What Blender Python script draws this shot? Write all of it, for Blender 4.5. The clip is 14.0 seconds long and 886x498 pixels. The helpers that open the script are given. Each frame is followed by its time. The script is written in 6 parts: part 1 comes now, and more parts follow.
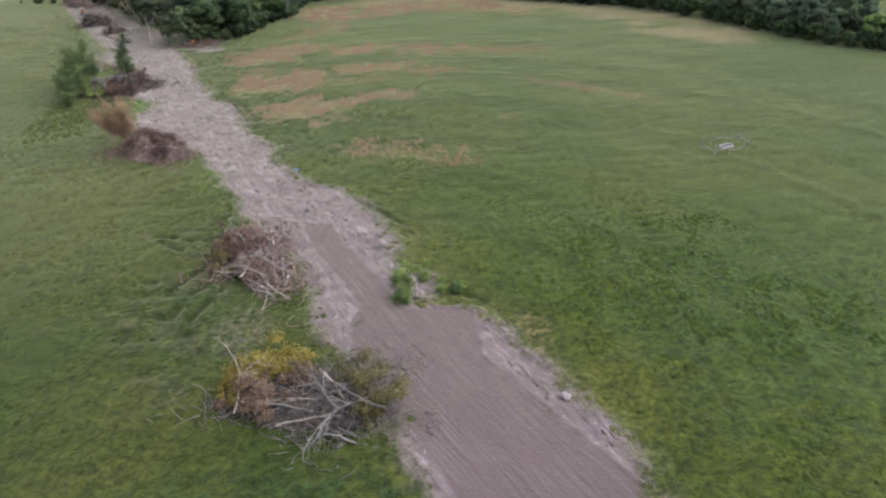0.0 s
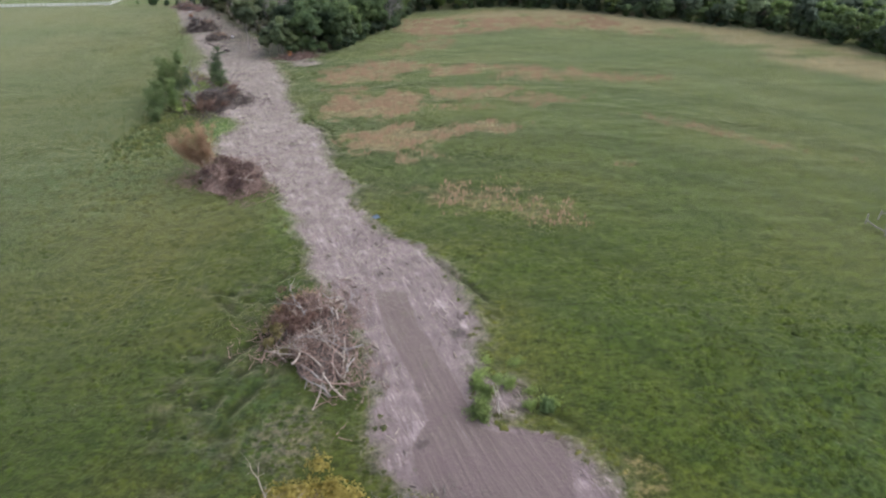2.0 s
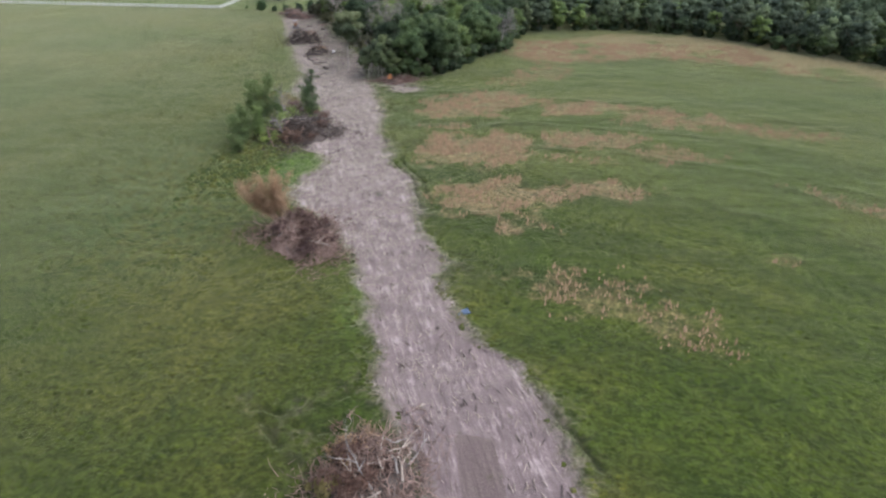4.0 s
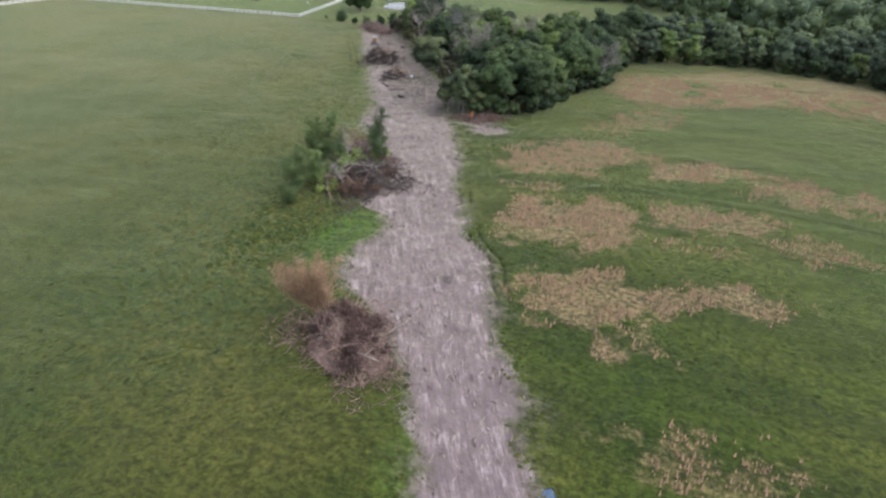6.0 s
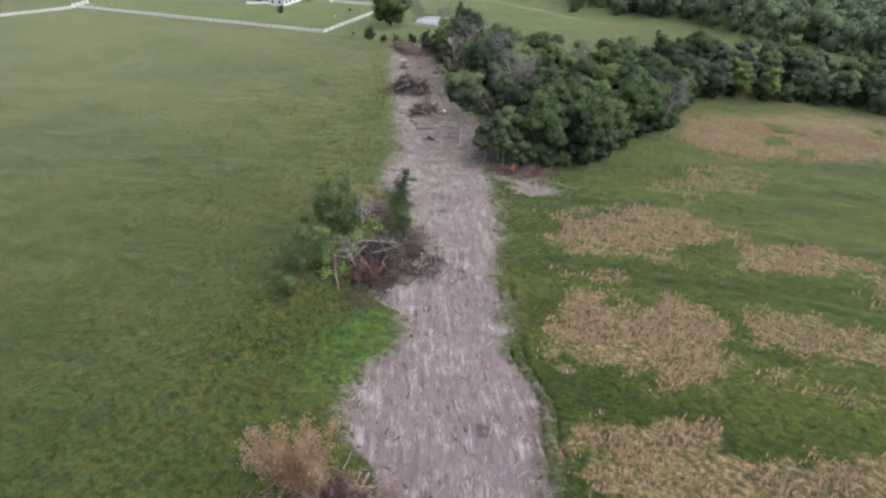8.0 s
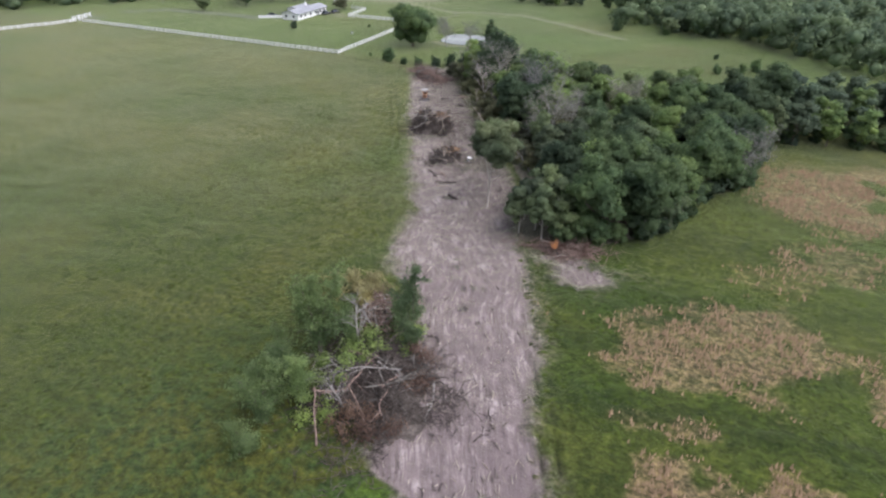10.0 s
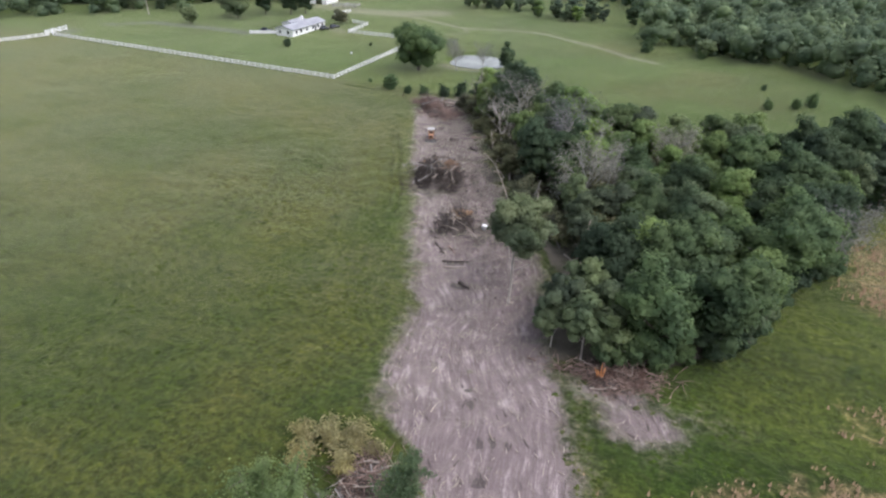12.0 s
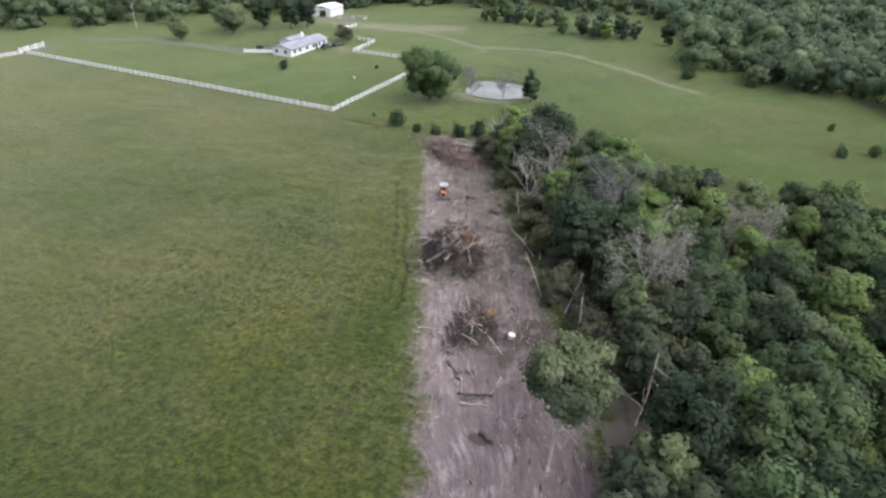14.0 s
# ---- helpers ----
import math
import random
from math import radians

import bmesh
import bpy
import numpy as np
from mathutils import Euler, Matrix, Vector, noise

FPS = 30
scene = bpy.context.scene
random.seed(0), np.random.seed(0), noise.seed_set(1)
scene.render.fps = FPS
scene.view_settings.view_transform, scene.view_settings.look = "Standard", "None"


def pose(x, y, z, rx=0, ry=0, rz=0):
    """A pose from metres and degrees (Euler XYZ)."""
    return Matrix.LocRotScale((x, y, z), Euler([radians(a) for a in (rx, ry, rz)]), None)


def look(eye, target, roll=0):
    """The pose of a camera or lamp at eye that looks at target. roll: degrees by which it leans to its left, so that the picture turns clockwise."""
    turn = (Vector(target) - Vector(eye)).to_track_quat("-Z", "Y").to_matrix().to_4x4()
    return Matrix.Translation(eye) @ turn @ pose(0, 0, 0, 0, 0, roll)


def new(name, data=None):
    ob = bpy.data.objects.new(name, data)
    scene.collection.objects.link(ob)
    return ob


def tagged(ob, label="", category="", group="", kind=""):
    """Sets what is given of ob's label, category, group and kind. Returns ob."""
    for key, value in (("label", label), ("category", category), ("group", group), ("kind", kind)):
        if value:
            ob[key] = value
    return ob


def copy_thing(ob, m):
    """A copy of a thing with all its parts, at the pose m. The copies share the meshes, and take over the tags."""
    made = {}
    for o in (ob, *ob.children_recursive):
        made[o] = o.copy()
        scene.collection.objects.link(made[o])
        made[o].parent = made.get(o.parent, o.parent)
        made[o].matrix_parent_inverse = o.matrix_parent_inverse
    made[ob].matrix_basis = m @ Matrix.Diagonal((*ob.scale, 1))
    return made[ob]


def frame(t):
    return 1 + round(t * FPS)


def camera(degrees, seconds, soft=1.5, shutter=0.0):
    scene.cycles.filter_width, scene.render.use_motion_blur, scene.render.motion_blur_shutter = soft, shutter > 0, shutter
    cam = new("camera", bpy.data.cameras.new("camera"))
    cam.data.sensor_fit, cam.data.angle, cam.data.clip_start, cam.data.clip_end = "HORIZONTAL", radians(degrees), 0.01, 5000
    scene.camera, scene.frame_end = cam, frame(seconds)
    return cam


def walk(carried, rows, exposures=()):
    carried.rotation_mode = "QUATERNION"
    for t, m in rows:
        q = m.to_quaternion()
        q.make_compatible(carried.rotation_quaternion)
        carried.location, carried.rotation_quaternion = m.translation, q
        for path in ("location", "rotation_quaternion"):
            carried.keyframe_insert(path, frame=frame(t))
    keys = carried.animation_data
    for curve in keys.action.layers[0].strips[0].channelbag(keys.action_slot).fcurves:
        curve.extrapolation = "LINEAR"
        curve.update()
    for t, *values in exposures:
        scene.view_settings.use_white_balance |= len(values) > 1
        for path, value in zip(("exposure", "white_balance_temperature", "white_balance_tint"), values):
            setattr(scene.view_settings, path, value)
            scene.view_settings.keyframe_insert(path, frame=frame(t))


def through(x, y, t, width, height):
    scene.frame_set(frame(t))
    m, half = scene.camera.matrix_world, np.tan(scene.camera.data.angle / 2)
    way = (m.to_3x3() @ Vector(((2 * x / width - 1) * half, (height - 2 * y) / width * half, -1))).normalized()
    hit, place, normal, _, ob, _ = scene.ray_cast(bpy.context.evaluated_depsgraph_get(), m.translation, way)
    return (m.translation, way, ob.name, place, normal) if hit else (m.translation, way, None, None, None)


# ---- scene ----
cam = camera(69.3, 14.0, soft=2.3)
EXPOSURE, KELVIN, TINT, SKY, SUN = 0.8, 5950, 14, 0.14, 0.9
PATH = [
    (0, (-0.286, 1.359, 49.722), (-0.128, 3.062, 48.685), -1.8),
    (0.5, (0.234, 5.248, 49.821), (0.317, 6.959, 48.788), -1.8),
    (1, (0.592, 9.83, 50.164), (0.588, 11.544, 49.134), -1.8),
    (1.5, (0.723, 15.021, 50.829), (0.638, 16.732, 49.797), -1.9),
    (2, (0.567, 20.8, 51.034), (0.45, 22.511, 50.005), -1.9),
    (2.5, (-0.112, 26.626, 51.571), (-0.375, 28.323, 50.546), -1.9),
    (3, (-0.838, 32.779, 51.989), (-1.143, 34.469, 50.964), -2.0),
    (5.5, (-10.378, 65.23, 53.877), (-10.936, 66.86, 52.862), 0.2),
    (6, (-12.533, 71.658, 54.391), (-13.119, 73.278, 53.374), 0.1),
    (6.5, (-15.006, 78.244, 54.895), (-15.616, 79.854, 53.877), 0.1),
    (7, (-17.692, 85.151, 55.329), (-18.323, 86.752, 54.309), 0.2),
    (7.5, (-20.438, 92.134, 55.813), (-21.093, 93.724, 54.792), 0.1),
    (8, (-23.605, 99.059, 55.959), (-24.275, 100.644, 54.939), 0.1),
    (8.5, (-26.331, 106.025, 56.477), (-27.022, 107.599, 55.454), -0.1),
    (11, (-42.768, 142.821, 54.604), (-43.523, 144.377, 53.601), 0.4),
    (11.5, (-46.17, 149.391, 54.85), (-46.926, 150.947, 53.847), 0.5),
    (12, (-49.626, 155.897, 55.466), (-50.383, 157.452, 54.46), 0.5),
    (12.5, (-53.123, 162.596, 55.87), (-53.887, 164.146, 54.863), 0.5),
    (13, (-56.811, 169.625, 55.768), (-57.582, 171.173, 54.763), 0.6),
    (13.5, (-60.224, 176.214, 56.385), (-61.002, 177.756, 55.377), 0.6),
    (14, (-63.883, 182.953, 56.617), (-64.667, 184.492, 55.609), 0.6),
]
walk(cam, [(t, look(eye, target, roll)) for t, eye, target, roll in PATH], [(0.0, EXPOSURE - 0.06, KELVIN, TINT), (8.5, EXPOSURE - 0.06, KELVIN, TINT), (14.0, EXPOSURE + 0.03, KELVIN, TINT)])

# ---- sky and sun: a bright, thinly clouded evening ----
world = bpy.data.worlds.new("sky")
scene.world = world
world.use_nodes = True
wn = world.node_tree
sky = wn.nodes.new("ShaderNodeTexSky")
sky.sky_type = "NISHITA"
sky.sun_disc = False
sky.sun_elevation = radians(55)
sky.sun_rotation = radians(70)
sky.dust_density = 4.0
haze = wn.nodes.new("ShaderNodeHueSaturation")
haze.inputs["Saturation"].default_value = 0.35
wn.links.new(sky.outputs[0], haze.inputs["Color"])
wn.links.new(haze.outputs[0], wn.nodes["Background"].inputs[0])
wn.nodes["Background"].inputs[1].default_value = SKY
sun = new("sun", bpy.data.lights.new("sun", "SUN"))
sun.data.energy = SUN
sun.data.angle = radians(18)
sun.data.color = (1.0, 0.95, 0.88)
sun.matrix_world = look((75, -55, 125), (0, 0, 0))
# ---- helpers of this scene ----
rng = np.random.default_rng(7)


def vnoise(x, y, size, seed=0):
    """Smooth value noise in 0..1 on a lattice of that many metres."""
    x, y = np.asarray(x, float) / size, np.asarray(y, float) / size
    ix, iy = np.floor(x).astype(np.int64), np.floor(y).astype(np.int64)
    fx, fy = x - ix, y - iy
    fx, fy = fx * fx * (3 - 2 * fx), fy * fy * (3 - 2 * fy)

    def at(a, b):
        n = (a * 374761393 + b * 668265263 + seed * 974711) & 0x7FFFFFFF
        n = ((n ^ (n >> 13)) * 1274126177) & 0x7FFFFFFF
        return ((n ^ (n >> 16)) & 0xFFFF) / 65535.0

    return (at(ix, iy) * (1 - fx) + at(ix + 1, iy) * fx) * (1 - fy) + (at(ix, iy + 1) * (1 - fx) + at(ix + 1, iy + 1) * fx) * fy


def fbm(x, y, size, seed=0):
    return (vnoise(x, y, size, seed) * 4 + vnoise(x, y, size / 2.1, seed + 1) * 2 + vnoise(x, y, size / 4.3, seed + 2)) / 7


def smooth(a, b, v):
    k = np.clip((np.asarray(v, float) - a) / (b - a), 0, 1)
    return k * k * (3 - 2 * k)


def mesh_of(name, verts, faces, material, shade=False):
    """A mesh from arrays of places and of faces that all have the same number of corners."""
    verts, faces = np.asarray(verts, np.float32), np.asarray(faces, np.int32)
    me = bpy.data.meshes.new(name)
    me.vertices.add(len(verts))
    me.vertices.foreach_set("co", verts.ravel())
    n = faces.shape[1]
    me.loops.add(faces.size)
    me.loops.foreach_set("vertex_index", faces.ravel())
    me.polygons.add(len(faces))
    me.polygons.foreach_set("loop_start", np.arange(0, faces.size, n, dtype=np.int32))
    me.polygons.foreach_set("use_smooth", np.full(len(faces), shade))
    me.update(calc_edges=True)
    me.materials.append(material)
    return me


def empty(name, m, label, category, group="", kind=""):
    ob = new(name)
    ob.matrix_world = m
    ob.empty_display_size = 0.3
    return tagged(ob, label, category, group, kind)


def part(name, data, parent, label=""):
    """One mesh object under a thing or under a part."""
    ob = new(name, data)
    ob.parent = parent
    return tagged(ob, label)


def from_bm(name, bm, material, shade=False):
    me = bpy.data.meshes.new(name)
    bm.normal_update()
    bm.to_mesh(me)
    bm.free()
    me.materials.append(material)
    if shade:
        me.polygons.foreach_set("use_smooth", np.full(len(me.polygons), True))
    return me


def bm_box(bm, lo, hi, bevel=0.0, m=None):
    """An axis-parallel box between two corners, with bevelled edges."""
    lo, hi = Vector(lo), Vector(hi)
    made = bmesh.ops.create_cube(bm, size=1.0, matrix=Matrix.Translation((lo + hi) / 2) @ Matrix.Diagonal((*(hi - lo), 1)))["verts"]
    if bevel:
        edges = list({e for v in made for e in v.link_edges})
        out = bmesh.ops.bevel(bm, geom=edges, offset=bevel, segments=2, affect="EDGES", profile=0.6)
        made = list({v for f in out["faces"] for v in f.verts} | {v for v in made if v.is_valid})
    if m is not None:
        bmesh.ops.transform(bm, matrix=m, verts=made)
    return made


def bm_cyl(bm, a, b, r0, r1=None, sides=12):
    a, b = Vector(a), Vector(b)
    m = Matrix.Translation((a + b) / 2) @ (b - a).to_track_quat("Z", "Y").to_matrix().to_4x4()
    return bmesh.ops.create_cone(bm, cap_ends=True, segments=sides, radius1=r0, radius2=r0 if r1 is None else r1, depth=(b - a).length, matrix=m)["verts"]


def box_mesh(name, lo, hi, material, bevel=0.02, m=None):
    bm = bmesh.new()
    bm_box(bm, lo, hi, bevel, m)
    return from_bm(name, bm, material)


class Tubes:
    """Collects tapered tubes along crooked lines into one mesh of quads."""

    def __init__(self, sides=6):
        self.sides, self.v, self.f, self.n = sides, [], [], 0

    def add(self, pts, radii):
        pts, k = np.asarray(pts, float), self.sides
        d = np.gradient(pts, axis=0)
        d /= np.linalg.norm(d, axis=1)[:, None] + 1e-9
        ref = np.where(np.abs(d[:, 2:3]) > 0.9, [[1.0, 0, 0]], [[0, 0, 1.0]])
        a = np.cross(d, ref)
        a /= np.linalg.norm(a, axis=1)[:, None] + 1e-9
        b = np.cross(d, a)
        ang = np.arange(k) * 2 * np.pi / k
        ring = a[:, None] * np.cos(ang)[:, None] + b[:, None] * np.sin(ang)[:, None]
        self.v.append((pts[:, None] + ring * np.asarray(radii, float)[:, None, None]).reshape(-1, 3))
        i = np.arange(len(pts) - 1)[:, None] * k
        j = np.arange(k)
        q = np.stack([i + j, i + (j + 1) % k, i + k + (j + 1) % k, i + k + j], -1).reshape(-1, 4)
        self.f.append(q + self.n)
        # end caps, as quads fanned over opposite corners
        for base in (0, (len(pts) - 1) * k):
            for c in range(1, k - 2, 2):
                self.f.append(np.array([[base, base + c, base + c + 1, base + c + 2]]) + self.n)
        self.n += len(pts) * k

    def mesh(self, name, material):
        return mesh_of(name, np.concatenate(self.v), np.concatenate(self.f), material, True)


def crooked(rs, start, way, length, steps, bend, sag=0.0):
    """A crooked line of that length, which starts along way."""
    pts, d = [np.array(start, float)], np.array(way, float)
    d /= np.linalg.norm(d)
    for _ in range(steps):
        d = d + rs.normal(0, bend, 3) + (0, 0, sag)
        d /= np.linalg.norm(d)
        pts.append(pts[-1] + d * length / steps)
    return np.array(pts)


def branching(rs, tubes, start, way, length, r, depth, bend=0.13, lift=0.03, fork=3, spread=0.8, shrink=0.62, tips=None):
    """A limb with side limbs, down to twigs; the ends go into tips."""
    steps = max(3, 3 + depth)
    pts = crooked(rs, start, way, length, steps, bend, lift)
    tubes.add(pts, np.linspace(r, r * 0.5 if depth else r * 0.3, len(pts)))
    if tips is not None and depth <= 1:
        tips.append(pts[-1])
        tips.append(pts[len(pts) // 2])
    if depth:
        for k in range(fork):
            i = min(len(pts) - 1, int(len(pts) * (0.45 + 0.55 * (k + rs.random()) / fork)))
            d = pts[i] - pts[i - 1]
            d = d / np.linalg.norm(d) + rs.normal(0, spread, 3) * (1, 1, 0.7)
            branching(rs, tubes, pts[i], d, length * shrink * rs.uniform(0.75, 1.15), r * 0.5, depth - 1, bend, lift, fork, spread, shrink, tips)


def leaf_quads(rs, centres, outward, size, flat=0.5, long=1.7):
    """A diamond-shaped leaf spray at every centre, facing roughly outward, folded along its length."""
    n = len(centres)
    nrm = outward + rs.normal(0, flat, (n, 3))
    nrm /= np.linalg.norm(nrm, axis=1)[:, None] + 1e-9
    a = np.cross(nrm, rs.normal(0, 1, (n, 3)))
    a /= np.linalg.norm(a, axis=1)[:, None] + 1e-9
    b = np.cross(nrm, a)
    s = (size * rs.uniform(0.6, 1.4, n))[:, None]
    v = np.stack([centres - a * s * long / 2, centres - b * s * 0.5 + nrm * s * 0.15, centres + a * s * long / 2 - nrm * s * 0.2, centres + b * s * 0.5 + nrm * s * 0.15], 1)
    return v.reshape(-1, 3), np.arange(4 * n).reshape(-1, 4)


def ball(k=1):
    bm = bmesh.new()
    bmesh.ops.create_icosphere(bm, subdivisions=k, radius=1.0)
    v, f = np.array([x.co[:] for x in bm.verts]), np.array([[q.index for q in p.verts] for p in bm.faces])
    bm.free()
    return v, f


BALL_SMALL = ball()


def crown_mesh(rs, name, lumps, leaves, size, material, core=0.82, body=None, soft=0.6):
    """Foliage: leaf sprays all over a set of lumps (x, y, z, radius), round dim inner bodies that close the view; soft: how far leaves shade as one rounded mass."""
    lumps, body = np.asarray(lumps, float), body or BALL_SMALL
    share = lumps[:, 3] ** 2
    mid = (lumps[:, :3] * share[:, None]).sum(0) / share.sum()
    counts = np.maximum(8, (leaves * share / share.sum()).astype(int))
    vs, fs, ns, n = [], [], [], 0
    for (x, y, z, r), c in zip(lumps, counts):
        at = np.array([x, y, z])
        away = (at - mid) / (np.linalg.norm(at - mid) + 1e-6)
        d = rs.normal(0, 1, (c, 3))
        d[:, 2] = np.where(d[:, 2] < -0.3, -d[:, 2] * 0.7, d[:, 2])
        d /= np.linalg.norm(d, axis=1)[:, None]
        wob = 1 + 0.22 * np.sin(d[:, 0] * 5 + x) * np.cos(d[:, 1] * 4 + y) + 0.12 * np.sin(d[:, 2] * 7 + z)
        p = at + d * (r * wob * (rs.uniform(0.8, 1.08, c) if core else rs.uniform(0.35, 1.3, c)))[:, None] * (1, 1, 0.85)
        v, f = leaf_quads(rs, p, d + (0, 0, 0.5), size)
        flat = np.cross(v[1::4] - v[0::4], v[3::4] - v[0::4])
        flat /= np.linalg.norm(flat, axis=1)[:, None] + 1e-9
        vs.append(v), fs.append(f + n), ns.append(np.repeat(soft * (d + 0.45 * away) + (1 - soft) * flat, 4, 0))
        n += len(v)
        if core:
            d = body[0]
            wob = 1 + 0.22 * np.sin(d[:, 0] * 5 + x) * np.cos(d[:, 1] * 4 + y) + 0.12 * np.sin(d[:, 2] * 7 + z)
            v = at + d * (r * core * wob)[:, None] * (1, 1, 0.85)
            vs.append(v), ns.append(d)
            fs.append(np.c_[body[1], body[1][:, 2:3]] + n)
            n += len(v)
    v, f, nrm = np.concatenate(vs), np.concatenate(fs), np.concatenate(ns)
    nrm /= np.linalg.norm(nrm, axis=1)[:, None] + 1e-9
    quads, tris = f[f[:, 2] != f[:, 3]], f[f[:, 2] == f[:, 3]][:, :3]
    me = bpy.data.meshes.new(name)
    me.vertices.add(len(v))
    me.vertices.foreach_set("co", v.astype(np.float32).ravel())
    me.loops.add(quads.size + tris.size)
    me.loops.foreach_set("vertex_index", np.r_[quads.ravel(), tris.ravel()].astype(np.int32))
    me.polygons.add(len(quads) + len(tris))
    me.polygons.foreach_set("loop_start", np.r_[np.arange(len(quads)) * 4, quads.size + np.arange(len(tris)) * 3].astype(np.int32))
    me.polygons.foreach_set("use_smooth", np.ones(len(quads) + len(tris), bool))
    me.update(calc_edges=True)
    me.normals_split_custom_set_from_vertices(nrm.astype(np.float32))
    me.materials.append(material)
    return me


def along(points, x, y):
    """The distance of every (x, y) from a line through the points."""
    best = np.full(np.shape(x), 1e9)
    for (ax, ay), (bx, by) in zip(points[:-1], points[1:]):
        dx, dy = bx - ax, by - ay
        k = np.clip(((x - ax) * dx + (y - ay) * dy) / (dx * dx + dy * dy), 0, 1)
        best = np.minimum(best, np.hypot(x - ax - k * dx, y - ay - k * dy))
    return best


def inside(polygon, x, y):
    hit = np.zeros(np.shape(x), bool)
    for (ax, ay), (bx, by) in zip(polygon, polygon[1:] + polygon[:1]):
        if ay != by:
            hit ^= ((ay > y) != (by > y)) & (x < (bx - ax) * (y - ay) / (by - ay) + ax)
    return hit


def spaced(rs, polygon, gap, most):
    """Random places inside a polygon, no two nearer than gap."""
    p = np.array(polygon, float)
    lo, hi, got = p.min(0), p.max(0), []
    for _ in range(most * 40):
        q = rs.uniform(lo, hi)
        if inside(polygon, q[0], q[1]) and all((q[0] - a) ** 2 + (q[1] - b) ** 2 > gap * gap for a, b in got):
            got.append((float(q[0]), float(q[1])))
            if len(got) >= most:
                break
    return got
# ---- materials ----
class Mat:
    """A node material with short calls for its nodes."""

    def __init__(self, name, rough=0.9, metal=0.0, spec=0.3):
        self.m = bpy.data.materials.new(name)
        self.m.use_nodes = True
        self.nt = self.m.node_tree
        self.b = self.nt.nodes["Principled BSDF"]
        self.set(self.b, "Roughness", rough), self.set(self.b, "Metallic", metal), self.set(self.b, "Specular IOR Level", spec)
        self.where = self.nt.nodes.new("ShaderNodeNewGeometry").outputs["Position"]

    def set(self, node, key, value):
        if isinstance(value, bpy.types.NodeSocket):
            self.nt.links.new(value, node.inputs[key])
        else:
            node.inputs[key].default_value = (*value, 1.0) if isinstance(value, tuple) and len(value) == 3 and node.inputs[key].type == "RGBA" else value

    def attr(self, name):
        n = self.nt.nodes.new("ShaderNodeAttribute")
        n.attribute_name = name
        return n.outputs["Fac"]

    def vattr(self, name):
        n = self.nt.nodes.new("ShaderNodeAttribute")
        n.attribute_name = name
        return n.outputs["Vector"]

    def local(self):
        return self.nt.nodes.new("ShaderNodeTexCoord").outputs["Object"]

    def scaled(self, vec, s):
        n = self.nt.nodes.new("ShaderNodeMapping")
        self.set(n, "Vector", vec), self.set(n, "Scale", s)
        return n.outputs[0]

    def noise(self, size, detail=3.0, rough=0.55, vec=None, warp=0.0):
        n = self.nt.nodes.new("ShaderNodeTexNoise")
        self.set(n, "Vector", vec or self.where), self.set(n, "Scale", 1.0 / size), self.set(n, "Detail", detail), self.set(n, "Roughness", rough), self.set(n, "Distortion", warp)
        return n.outputs["Fac"]

    def ramp(self, v, a, b, c=0.0, d=1.0):
        n = self.nt.nodes.new("ShaderNodeMapRange")
        n.interpolation_type = "SMOOTHSTEP"
        for key, value in zip(("Value", "From Min", "From Max", "To Min", "To Max"), (v, a, b, c, d)):
            self.set(n, key, value)
        return n.outputs[0]

    def math(self, op, a, b=0.0):
        n = self.nt.nodes.new("ShaderNodeMath")
        n.operation = op
        self.set(n, 0, a), self.set(n, 1, b)
        return n.outputs[0]

    def mix(self, k, a, b, blend="MIX"):
        n = self.nt.nodes.new("ShaderNodeMix")
        n.data_type, n.blend_type = "RGBA", blend
        self.set(n, 0, k), self.set(n, 6, a), self.set(n, 7, b)
        return n.outputs[2]

    def island(self):
        return self.nt.nodes.new("ShaderNodeNewGeometry").outputs["Random Per Island"]

    def each(self):
        return self.nt.nodes.new("ShaderNodeObjectInfo").outputs["Random"]

    def bump(self, height, strength=0.5, distance=0.05):
        n = self.nt.nodes.new("ShaderNodeBump")
        self.set(n, "Height", height), self.set(n, "Strength", strength), self.set(n, "Distance", distance)
        self.nt.links.new(n.outputs[0], self.b.inputs["Normal"])

    def done(self, colour, rough=None):
        self.set(self.b, "Base Color", colour)
        if rough is not None:
            self.set(self.b, "Roughness", rough)
        return self.m


